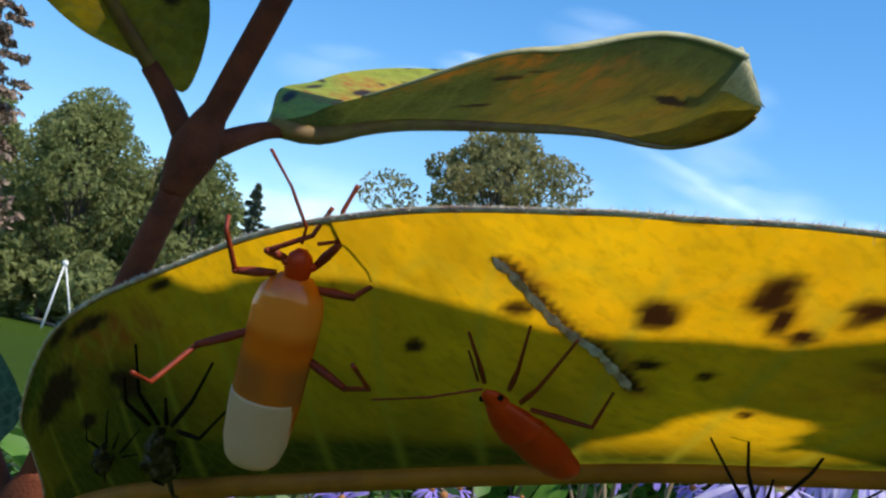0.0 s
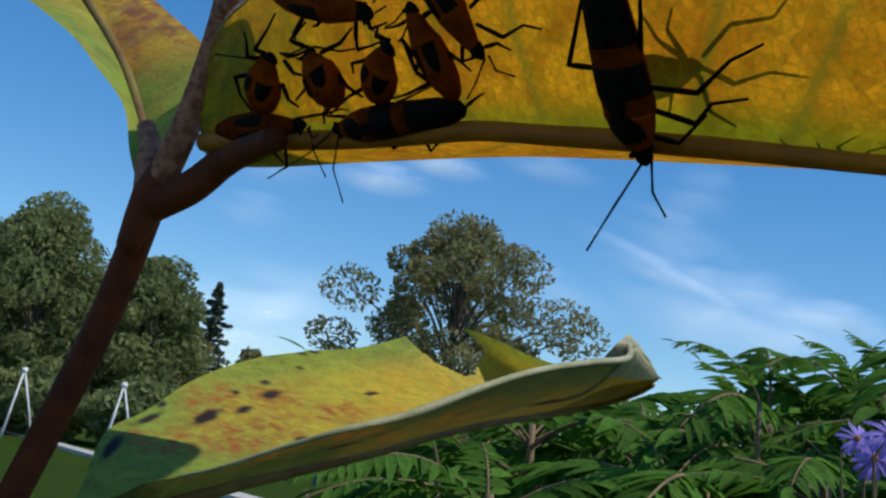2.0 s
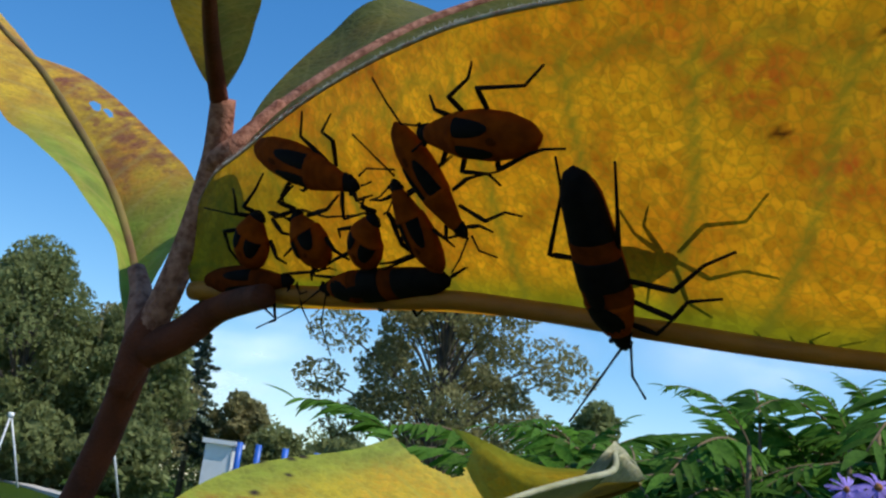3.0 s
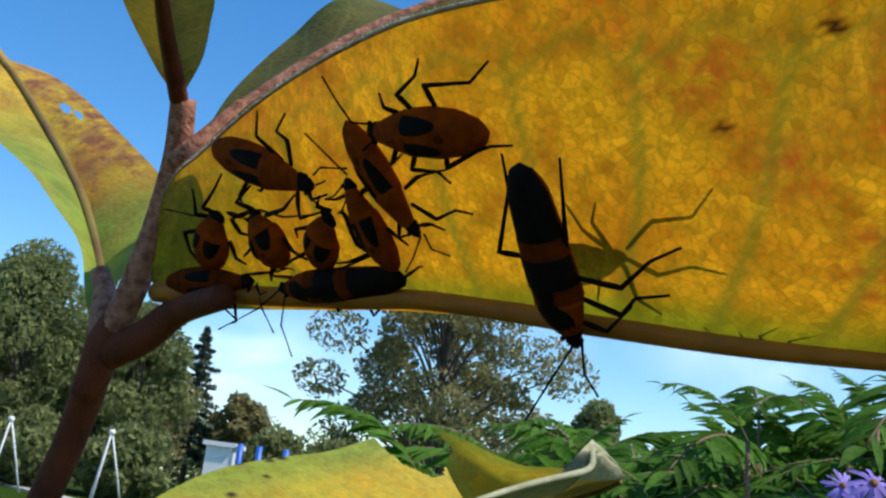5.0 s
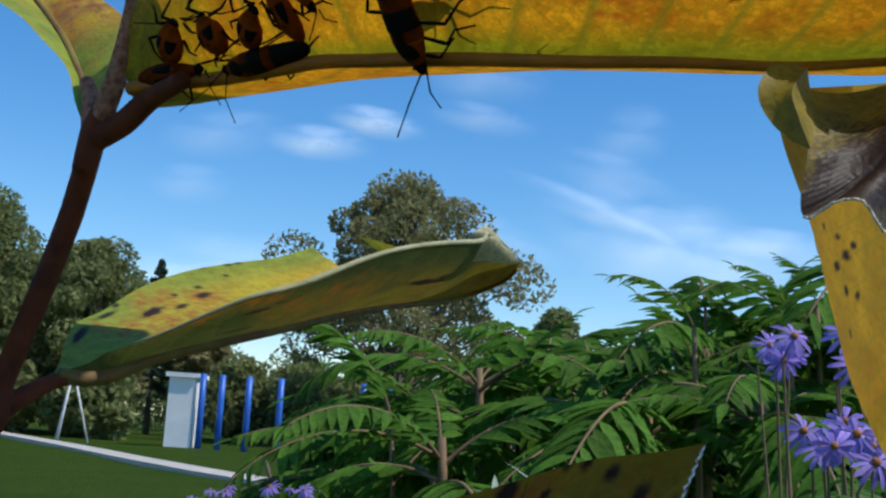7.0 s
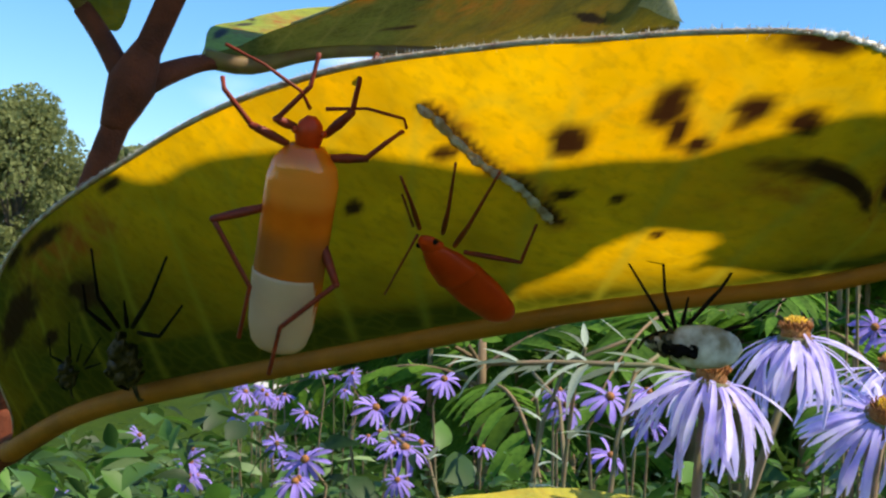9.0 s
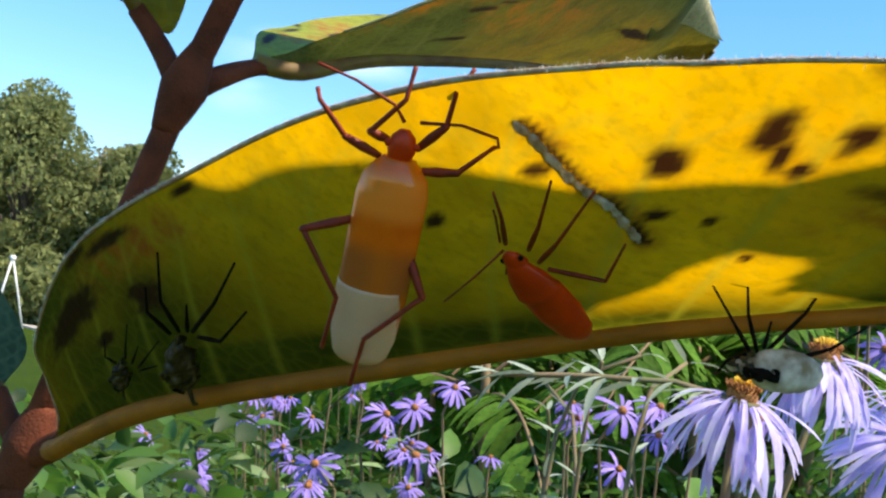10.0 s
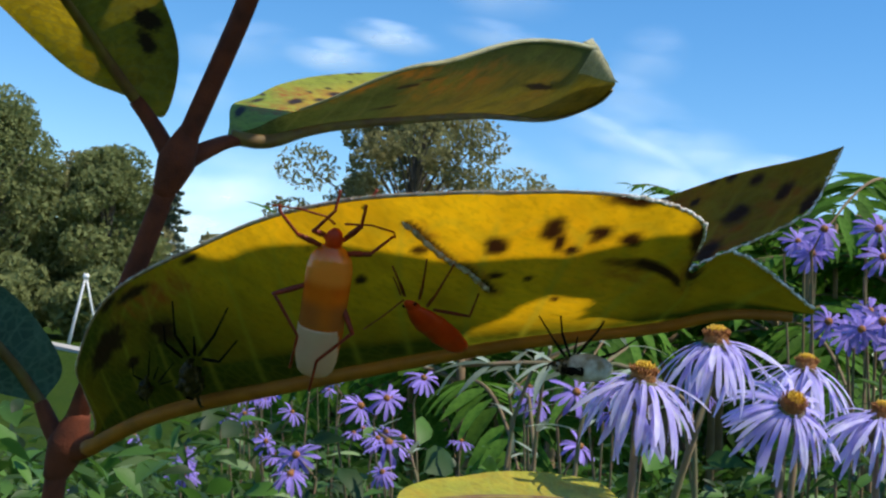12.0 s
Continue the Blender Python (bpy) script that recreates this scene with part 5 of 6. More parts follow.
def herb_leaves(count, seed, box_, size, slim, top, mat, name, label):
    """Undergrowth: single leaves on a mound whose top is given as a function of x and y."""
    rg = np.random.default_rng(seed)
    base = [leaflet(1.0, slim * k, 0.3, 0.25 + 0.2 * j, 4) for k in (0.8, 1.1) for j in (0, 1)]
    vs, fs, n = [], [], 0
    while len(vs) < count:
        x, y = rg.uniform(box_[0], box_[1]), box_[2] + (box_[3] - box_[2]) * rg.uniform(0, 1) ** 1.4
        z = top(x, y) - abs(rg.normal(0, 0.10)) * (0.6 + 0.4 * y)
        edge = abs((x - 0.35) / 1.25) ** 4 + abs((y - 1.4) / 1.02) ** 4
        if z < 0.02 or edge > 0.95 + 0.5 * noise.noise(Vector((x * 3, y * 3, 8.1))):
            continue
        m = pose(x, y, z, rg.normal(10, 28), rg.normal(0, 25), rg.uniform(0, 360)) @ Matrix.Scale(size * rg.uniform(0.6, 1.35) * (0.75 + 0.25 * y), 4)
        v, f = turned(base[int(rg.integers(0, 4))], m)
        vs.append(v)
        fs += [tuple(q + n for q in face) for face in f]
        n += len(v)
    ob = part(name, (np.vstack(vs), fs), mat)
    return tagged(ob, label, "undergrowth", kind="stuff")


def mound(x, y):
    h = 0.90 - 0.10 * max(0.0, y - 0.7) - 0.02 * y
    h += 0.05 * noise.noise(Vector((x * 4, y * 3, 1.7))) + 0.05 * noise.noise(Vector((x * 11, y * 9, 5.2)))
    h -= 0.10 * max(0.0, -0.04 - 0.10 * y - x)
    h += 0.16 * max(0.0, min(1.0, (x - 0.16 * y - 0.16) / (0.10 + 0.12 * y)))
    return h


herb_leaves(9000, 71, (-0.9, 1.6, 0.40, 2.4), 0.025, 0.24, mound, M_HERB, "undergrowth", "tangled green leaves of the flower bed")
herb_leaves(500, 72, (-0.9, 1.6, 0.40, 2.2), 0.024, 0.15, mound, M_HERB_SUNLIT, "undergrowth", "green leaves in the flower bed, painted pale as if sunlit")


herb_leaves(9000, 73, (-0.55, 0.55, 0.45, 1.8), 0.014, 0.20, mound, M_HERB_MID, "undergrowth", "dense small green leaves between the asters")
M_SILVER = plain("silvery_leaf", (0.42, 0.48, 0.36), (0.30, 0.36, 0.26), 60, 0.5, object_random=0.2, through_light=0.3)
SPRIG_LEAF = [mesh_data("leaf", *leaflet(1.0, 0.075, 0.3, 0.1 + 0.25 * k), M_SILVER) for k in range(2)]


def sprig(x, y, z, turn, seed):
    """A leafy shoot of narrow silvery leaves, rising from the bed."""
    rg = np.random.default_rng(seed)
    t = thing("herb_sprig", "silvery green shoot of narrow pointed leaves", "plant", "silvery shoots", pose(x, y, 0, 0, 0, turn))
    line = curve_points([(0, 0, 0), (0.0, 0.02, z * 0.6), (0, 0.03, z - 0.05), (0, 0.0, z)], 40)
    part("stem", tube(line, [0.002, 0.0016, 0.0008], 6), M_ASTER_STEM, t)
    for k in range(14):
        o = new("leaf", SPRIG_LEAF[k % 2])
        o.parent = t
        o.matrix_basis = Matrix.Translation(Vector(line[39 - k // 2])) @ pose(0, 0, 0, 0, 0, 137.5 * k) @ pose(0, 0, 0, 35 - 2.5 * k + rg.normal(0, 8), 0, 0) @ Matrix.Scale(rg.uniform(0.015, 0.022), 4)


for i, (x, y, z) in enumerate(SPRIGS):
    sprig(x, y, z, 70 * i, 520 + i)


shoot = thing("herb_sprig", "silvery green leafy shoot leaning across the flower bed", "plant", "silvery shoots", pose(0.16, 0.43, 0))
line = curve_points([(0, 0, 0.02), (0.01, 0.0, 0.6), (0.0, -0.02, 0.90), (-0.02, -0.03, 0.945), (-0.055, -0.03, 0.948), (-0.092, -0.03, 0.944)], 90)
part("stem", tube(line, [0.0022, 0.0018, 0.0009], 6), M_ASTER_STEM, shoot)
srg = np.random.default_rng(77)
for k in range(24):
    o = new("leaf", SPRIG_LEAF[k % 2])
    o.parent = shoot
    o.matrix_basis = Matrix.Translation(Vector(line[89 - int(k * 0.36)])) @ pose(0, 0, 0, srg.normal(0, 18), srg.normal(0, 25), 90 + (45 if k % 2 else -45) + srg.normal(0, 16)) @ Matrix.Scale(srg.uniform(0.016, 0.028), 4)


# ---- bugs on the leaves ----
M_BUG_ORANGE = plain("bug_orange", (0.25, 0.042, 0.001), (0.14, 0.022, 0.001), 700, 0.85, rel=0.00008, rel_scale=6000, spec=0.04)
M_BUG_DULL = plain("bug_dull_orange", (0.13, 0.022, 0.001), (0.07, 0.012, 0.001), 700, 0.85, spec=0.04)
M_BUG_RED = plain("bug_red", (0.30, 0.035, 0.010), (0.22, 0.025, 0.008), 700, 0.45, rel=0.00008, rel_scale=6000, spec=0.25)
M_BUG_BLACK = plain("bug_black", (0.004, 0.003, 0.003), (0.008, 0.006, 0.005), 900, 0.75, rel=0.00006, rel_scale=6000, spec=0.06)
M_BUG_LEG = plain("bug_leg", (0.005, 0.003, 0.003), (0.010, 0.006, 0.004), 900, 0.7, spec=0.06)


def fresh_body():
    m, nt, b = start("fresh_body")
    at = nt.nodes.new("ShaderNodeAttribute")
    at.attribute_name = "tone"
    sep = nt.nodes.new("ShaderNodeSeparateColor")
    nt.links.new(at.outputs["Color"], sep.inputs[0])
    c = mix_rgb(nt, noise_fac(nt, 300), (0.80, 0.20, 0.010), (0.70, 0.15, 0.008))
    c = mix_rgb(nt, scaled(nt, sep.outputs[0], 0.85), c, (0.40, 0.13, 0.03))
    c = mix_rgb(nt, scaled(nt, sep.outputs[1], 0.75), c, (0.92, 0.36, 0.05))
    nt.links.new(c, b.inputs["Base Color"])
    b.inputs["Roughness"].default_value, b.inputs["Specular IOR Level"].default_value = 0.2, 0.7
    nt.links.new(bump(nt, noise_fac(nt, 1500, 0.2, 0.8), 0.3, 0.0001), b.inputs["Normal"])
    t = nt.nodes.new("ShaderNodeBsdfTranslucent")
    nt.links.new(c, t.inputs["Color"])
    mx = nt.nodes.new("ShaderNodeMixShader")
    mx.inputs[0].default_value = 0.4
    nt.links.new(b.outputs[0], mx.inputs[1]), nt.links.new(t.outputs[0], mx.inputs[2])
    nt.links.new(mx.outputs[0], nt.nodes["Material Output"].inputs["Surface"])
    return m


M_PALE_BODY = fresh_body()
M_PALE_WHITE = plain("fresh_white", (0.78, 0.60, 0.38), (0.74, 0.54, 0.32), 300, 0.4, through_light=0.5)
M_PALE_LEG = plain("fresh_leg", (0.22, 0.026, 0.008), (0.12, 0.016, 0.006), 900, 0.5, spec=0.2)
M_PALE_RED = plain("fresh_red", (0.62, 0.052, 0.005), (0.50, 0.036, 0.004), 500, 0.35, spec=0.3, through_light=0.3)
M_SKIN = plain("shed_skin", (0.085, 0.062, 0.02), (0.010, 0.008, 0.006), 1300, 0.5, through_light=0.35)
M_SKIN_WHITE = plain("shed_skin_white", (0.92, 0.91, 0.88), (0.34, 0.27, 0.17), 700, 0.5, through_light=0.5)

WIDE = {
    "pale": [(-0.5, 0.40), (-0.49, 0.60), (-0.46, 0.78), (-0.38, 0.92), (-0.2, 1.0), (0.1, 1.0), (0.24, 1.0), (0.31, 0.88), (0.355, 0.66), (0.38, 0.47), (0.40, 0.42), (0.46, 0.38), (0.49, 0.26), (0.5, 0.12)],
    "oval": [(-0.5, 0.10), (-0.47, 0.45), (-0.38, 0.78), (-0.15, 1.0), (0.1, 0.96), (0.25, 0.78), (0.33, 0.58), (0.37, 0.46), (0.42, 0.42), (0.47, 0.30), (0.5, 0.1)],
    "adult": [(-0.5, 0.05), (-0.47, 0.45), (-0.36, 0.80), (-0.1, 0.95), (0.1, 1.0), (0.2, 0.98), (0.3, 0.80), (0.38, 0.52), (0.42, 0.38), (0.47, 0.28), (0.5, 0.1)],
    "nymph": [(-0.5, 0.06), (-0.45, 0.50), (-0.3, 0.86), (-0.1, 1.0), (0.08, 0.92), (0.2, 0.72), (0.3, 0.55), (0.36, 0.42), (0.42, 0.36), (0.47, 0.26), (0.5, 0.08)],
}


def hull(kind, y0, y1, length, width, swell=1.0, rise=0.0, steps=14, sides=16, x0=-1.0, x1=1.0, dent=0.0, blunt=False, x1_tail=None):
    """A stretch of the body between y0 and y1 (fractions of its length): flattened below, arched above."""
    ys = np.linspace(y0, y1, steps)
    w = np.interp(ys, *zip(*WIDE[kind])) * width / 2 * swell
    end = np.minimum(1, np.minimum(ys - y0, y1 - ys) / (0.06 * (y1 - y0)) + 0.75)
    if blunt:
        end = np.ones(steps)
    right = np.linspace(x1 if x1_tail is None else x1_tail, x1, steps)
    vs = []
    for y, r, x1 in zip(ys, w * end, right):
        for k in range(sides):
            a = 2 * math.pi * k / sides
            s = math.sin(a)
            x = r * math.cos(a)
            x = r * ((x0 + x1) / 2 + (x1 - x0) / 2 * math.cos(a))
            h = r * (0.75 if s > 0 else 0.30) * s * math.sqrt(max(0.05, 1 - ((x / r) ** 2 if r > 0 else 0) * (0.0 if x0 == -1 else 0.8)))
            z = 0.16 * width + rise * width + h + dent * width * noise.noise(Vector((x * 2500, y * 14, z0_seed)))
            vs.append((x, y * length, z))
    fs = [(i * sides + k, i * sides + (k + 1) % sides, (i + 1) * sides + (k + 1) % sides, (i + 1) * sides + k) for i in range(steps - 1) for k in range(sides)]
    fs += [tuple(range(sides))[::-1], tuple((steps - 1) * sides + k for k in range(sides))]
    return np.array(vs), fs


z0_seed = 0.0


def ball(c, r, stretch=(1, 1, 1), n=8):
    vs = [(c[0] + r * stretch[0] * math.sin(math.pi * i / n) * math.cos(2 * math.pi * k / 10), c[1] + r * stretch[1] * math.sin(math.pi * i / n) * math.sin(2 * math.pi * k / 10), c[2] + r * stretch[2] * math.cos(math.pi * i / n)) for i in range(n + 1) for k in range(10)]
    return np.array(vs), [(i * 10 + k, i * 10 + (k + 1) % 10, (i + 1) * 10 + (k + 1) % 10, (i + 1) * 10 + k) for i in range(n) for k in range(10)]


def patch_shape(kind, cx, cy, rx, ry, length, width):
    """A raised pad or mark lying on the back: centre and half sizes as fractions."""
    vs, n, m = [], 6, 14
    for i in range(n + 1):
        for k in range(m):
            a = 2 * math.pi * k / m
            x, y = cx + rx * i / n * math.cos(a), cy + ry * i / n * math.sin(a)
            r = float(np.interp(y, *zip(*WIDE[kind])))
            q = min(0.98, abs(x) / max(r, 0.05))
            vs.append((x * width / 2, y * length, 0.16 * width + width / 2 * r * 0.75 * math.sqrt(1 - q * q) + 0.012 * width * (1.6 - 1.6 * (i / n) ** 2) + 0.004 * width))
    return np.array(vs), [(i * m + k, i * m + (k + 1) % m, (i + 1) * m + (k + 1) % m, (i + 1) * m + k) for i in range(n) for k in range(m)]


LEGS_R = [((0.09, 0.27), (0.26, 0.42), (0.36, 0.56)), ((0.12, 0.16), (0.40, 0.20), (0.53, 0.06)), ((0.12, 0.05), (0.40, -0.14), (0.52, -0.42))]
FEELERS_R = [((0.05, 0.48), (0.17, 0.66), (0.27, 0.80), (0.37, 1.00))]
BUG_SEED = 900


def milkweed_bug(kind, tail, head, up, width, legs=None, feelers=None):
    """A bug whose tail and head lie at the given places, with its back towards up."""
    global BUG_SEED, z0_seed
    BUG_SEED += 1
    z0_seed = BUG_SEED * 0.37
    rg = np.random.default_rng(BUG_SEED)
    tail, head, up = Vector(tail), Vector(head), Vector(up)
    if up[2] > 0.2:
        tail, head = tail + up * 0.0012, head + up * 0.0012
    y = (head - tail).normalized()
    z = (up - y * up.dot(y)).normalized()
    x = y.cross(z)
    length = (head - tail).length
    m = Matrix.Translation((head + tail) / 2) @ Matrix((x, y, z)).transposed().to_4x4()
    names = {"adult": ("milkweed_bug", "black and orange banded adult bug on the amber leaf", "bug"),
             "pale_adult": ("milkweed_bug", "freshly moulted soft orange bug with white wing tips", "bug"),
             "nymph": ("bug_nymph", "orange bug nymph with black wing pads on the leaf", "bug"),
             "dark_nymph": ("bug_nymph", "dark bug nymph at the leaf's base", "bug"),
             "red_nymph": ("bug_nymph", "bright red-orange bug nymph just after moulting", "bug"),
             "skin": ("shed_skin", "empty dark shed skin of a bug clinging to the leaf", "insect skin"),
             "white_skin": ("shed_skin", "empty white shed skin with black legs under the midrib", "insect skin")}[kind]
    t = thing(names[0], names[1], names[2], "bugs on the leaves" if names[2] == "bug" else "shed skins", m)
    W = width * (0.85 if kind == "skin" else 1.0)
    leg_mat = M_PALE_LEG if kind in ("pale_adult", "red_nymph") else M_BUG_LEG
    if kind == "adult":
        part("abdomen", hull("adult", -0.46, 0.25, length, W * 0.94, 1, -0.05), M_BUG_ORANGE, t)
        part("wing_membrane", hull("adult", -0.5, -0.10, length, W, 1, 0.02), M_BUG_BLACK, t, "black wing membrane")
        part("forewing", hull("adult", -0.14, -0.02, length, W, 1.0, 0.03), M_BUG_DULL, t)
        part("wing_band", hull("adult", -0.05, 0.13, length, W, 1.02, 0.04), M_BUG_BLACK, t, "black cross band")
        part("forewing", hull("adult", 0.10, 0.22, length, W, 1.0, 0.03), M_BUG_DULL, t)
        part("pronotum", hull("adult", 0.19, 0.40, length, W, 1.02, 0.05), M_BUG_ORANGE, t)
        part("pronotum_mark", patch_shape("adult", 0.0, 0.28, 0.62, 0.10, length, W * 1.1), M_BUG_BLACK, t, "black shield mark")
        part("scutellum", patch_shape("adult", 0.0, 0.13, 0.35, 0.08, length, W * 1.1), M_BUG_BLACK, t)
        part("head", hull("adult", 0.38, 0.5, length, W, 1.05, 0.0), M_BUG_BLACK, t)
    elif kind == "pale_adult":
        shape = hull("pale", -0.5, 0.385, length, W, 1.0, 0.0, 72, 32, blunt=True)
        body = part("body", shape, M_PALE_BODY, t)
        vx, vy = shape[0][:, 0] / (W / 2), shape[0][:, 1] / length
        band = smooth(vy, -0.20, -0.12) * (1 - smooth(vy, -0.03, 0.07)) * (0.55 + 0.45 * smooth(np.abs(vx - 0.15), 0.05, 0.5))
        glow = smooth(vy, 0.12, 0.20) * (1 - smooth(vy, 0.30, 0.36))
        at = body.data.attributes.new("tone", "FLOAT_COLOR", "POINT")
        at.data.foreach_set("color", np.stack([band, glow, 0 * vx, 0 * vx + 1], 1).ravel())
        part("wing_membrane", hull("pale", -0.5, -0.15, length, W * 1.02, 1.0, 0.008, 24, 24, x0=-1.0, x1=0.95, x1_tail=1.0, blunt=True), M_PALE_WHITE, t, "milky white wing membrane")
        part("head", ball((0, 0.425 * length, 0.17 * W), 0.20 * W, (1.0, 0.080 * length / (0.20 * W), 0.85), 12), M_PALE_RED, t, "glossy red head")
    elif kind in ("skin", "white_skin"):
        sk = M_SKIN if kind == "skin" else M_SKIN_WHITE
        part("husk", hull("nymph", -0.5, 0.22, length, W, 1.0, 0, 24, 24, dent=0.35 if kind == "skin" else 0.06), sk, t)
        part("split_back", hull("nymph", 0.10, 0.5, length, W, 0.8, 0.08, 12, 14, dent=0.4 if kind == "skin" else 0.10), sk, t, "split back")
        if kind == "skin":
            for k in range(5):
                part("shred", tube(curve_points([(W * 0.35 * math.cos(k * 1.3), -length * 0.1 * k, 0.2 * W), (W * 0.6 * math.cos(k * 1.3 + 0.4), -length * (0.12 * k + 0.1), 0.4 * W), (W * 0.5 * math.cos(k * 1.3 + 1), -length * (0.1 * k + 0.22), 0.3 * W)], 6), [0.08 * W, 0.05 * W], 5), M_BUG_BLACK if k % 2 else M_SKIN, t)
        else:
            part("belly_mark", hull("nymph", -0.02, 0.34, length, W, 0.62, 0.24, dent=0.25, x0=-0.9, x1=0.45), M_BUG_BLACK, t, "black inner belly")
            part("head_shell", hull("nymph", 0.22, 0.5, length, W, 1.12, 0.02, 12, 14, dent=0.3), M_SKIN, t, "brown crumpled head shell")
    else:
        body, pad = {"nymph": (M_BUG_ORANGE, M_BUG_BLACK), "dark_nymph": (M_BUG_DULL, M_BUG_BLACK), "red_nymph": (M_PALE_RED, M_BUG_RED)}[kind]
        shape = "oval" if kind == "red_nymph" else "nymph"
        part("abdomen", hull(shape, -0.5, 0.16, length, W, 1.0, 0.0, 20), body, t)
        part("thorax", hull(shape, 0.08, 0.40, length, W, 1.04, 0.04), body, t)
        part("head", hull(shape, 0.37, 0.5, length, W, 1.1, 0.0), M_BUG_BLACK if kind in ("nymph", "dark_nymph") else body, t)
        for s in (-1, 1) if kind != "red_nymph" else ():
            part("wing_pad", patch_shape("nymph", s * 0.46, 0.05, 0.32, 0.24, length, W * 1.03), pad, t, "black wing pad" if kind == "nymph" else "")
        if kind == "nymph":
            for cy, r in ((-0.20, 0.04),):
                part("gland_mark", patch_shape("nymph", 0.0, cy, 0.16, r, length, W), M_BUG_DULL, t)
    for s in (-1, 1):
        if "skin" not in kind:
            part("eye", ball((s * 0.19 * W, 0.44 * length, 0.22 * W), 0.055 * W), M_BUG_BLACK if kind != "pale_adult" else M_PALE_RED, t)
    if legs is None:
        legs = [tuple((s * (a + rg.normal(0, 0.02) * (i > 0)), b + rg.normal(0, 0.05) * (i > 0)) for i, (a, b) in enumerate(l)) for s in (-1, 1) for l in LEGS_R]
        legs = [tuple((a * (W / length) / 0.38, b) for a, b in l) for l in legs]
    if feelers is None:
        feelers = [tuple((s * (a + rg.normal(0, 0.04) * (i > 0)), b + rg.normal(0, 0.03) * (i > 0)) for i, (a, b) in enumerate(FEELERS_R[0])) for s in (-1, 1)] if "skin" not in kind else []
    t_legs, shins = [], []
    for name, rows, r in (("leg", legs, {"pale_adult": 0.058, "skin": 0.062}.get(kind, 0.048)), ("antenna", feelers, 0.030)):
        for row in rows:
            p = np.array([(a * length, b * length, 0.0) for a, b in row])
            n = len(p)
            p[:, 2] = [W * (0.12 if name == "leg" else 0.2)] + [W * (0.26 if name == "leg" else 0.3)] * (n - 2) + [W * (0.08 if name == "leg" else 0.25)]
            if kind == "pale_adult" and name == "leg" and p[1, 1] < 0.1 * length:
                p[1:, 2] = [W * 0.5] + [W * 0.62] * (n - 3) + [W * 0.5]
            if name == "leg" and "skin" not in kind:
                p[0, 0] *= 0.6
            hip = p[0].copy()
            if kind == "pale_adult" and name == "leg":
                o = part("leg", join([tube(np.linspace(p[0], p[1], 7) - hip, [W * r * 0.9, W * r * 1.25, W * r * 0.9], 8), ball(p[1] - hip, W * r * 0.9)]), leg_mat, t)
                q = np.vstack([np.linspace(p[i], p[i + 1], 7)[(i > 1):] for i in range(1, n - 1)]) - p[1]
                shin = part("shin", tube(q, [W * r * 0.7, W * r * 0.65, W * r * 0.6, W * r * 0.5, W * r * 0.62], 7), leg_mat, o)
                o.location, shin.location = hip, p[1] - hip
                t_legs.append(o), shins.append(shin)
                continue
            q = np.vstack([np.linspace(p[i], p[i + 1], 7)[(i > 0):] for i in range(n - 1)]) - hip
            rr = [W * r * 0.95, W * r * 1.15, W * r * 0.8, W * r * 0.62, W * r * 0.5] if name == "leg" else [W * r, W * r * 0.7, W * r * 0.85, W * r * 0.6, W * r * 0.8]
            o = part(name, tube(q, rr, 7), leg_mat, t)
            o.location = hip
            t_legs.append(o)
    return t, m, t_legs, shins


pale_bug = milkweed_bug("pale_adult", (0.0451, 0.0769, 0.9455), (0.0465, 0.0700, 0.9603), (0.03, -0.90, -0.43), 0.0047,
    legs=[((-0.09, 0.44), (-0.13, 0.47), (-0.02, 0.62), (-0.01, 0.74)), ((-0.13, 0.37), (-0.22, 0.43), (-0.34, 0.55), (-0.36, 0.58)), ((-0.17, 0.11), (-0.31, 0.05), (-0.13, -0.19), (-0.15, -0.43)), ((0.1, 0.43), (0.15, 0.55), (0.16, 0.69), (0.21, 0.78)), ((0.13, 0.34), (0.23, 0.38), (0.3, 0.46), (0.36, 0.51)), ((0.14, 0.05), (0.2, -0.13), (0.01, -0.34), (-0.01, -0.57))],
    feelers=[((-0.01, 0.53), (-0.07, 0.58), (-0.24, 0.6), (-0.4, 0.59)), ((0.05, 0.54), (0.21, 0.56), (0.35, 0.53), (0.36, 0.49))])
red_bug = milkweed_bug("red_nymph", (0.0606, 0.0822, 0.9497), (0.0541, 0.0743, 0.9542), (-0.17, -0.55, -0.82), 0.0036,
    legs=[((0.03, 0.56), (0.17, 0.85), (0.2, 1.02)), ((0.21, 0.47), (0.33, 0.71), (0.57, 1.02)), ((0.2, 0.33), (0.35, 0.53), (0.76, 0.87)), ((0.23, 0.25), (0.46, 0.11), (0.7, 0.36)), ((-0.02, 0.44), (-0.16, 0.25)), ((-0.08, -0.16), (-0.22, -0.3))],
    feelers=[((-0.01, 0.53), (-0.32, 0.36), (-0.69, 0.14)), ((0.02, 0.62), (0.15, 0.88), (0.16, 0.93))])
milkweed_bug("skin", (0.0259, 0.1138, 0.9402), (0.0262, 0.1071, 0.9454), (-0.32, -0.59, -0.74), 0.0041,
    legs=[((-0.03, 0.49), (-0.2, 0.97), (-0.24, 1.65)), ((-0.15, 0.37), (-0.39, 0.66), (-0.44, 0.97)), ((0.08, 0.57), (0.08, 1.0)), ((0.15, 0.61), (0.48, 1.35), (0.69, 2.03)), ((0.22, 0.56), (0.54, 0.75), (0.82, 1.35))])
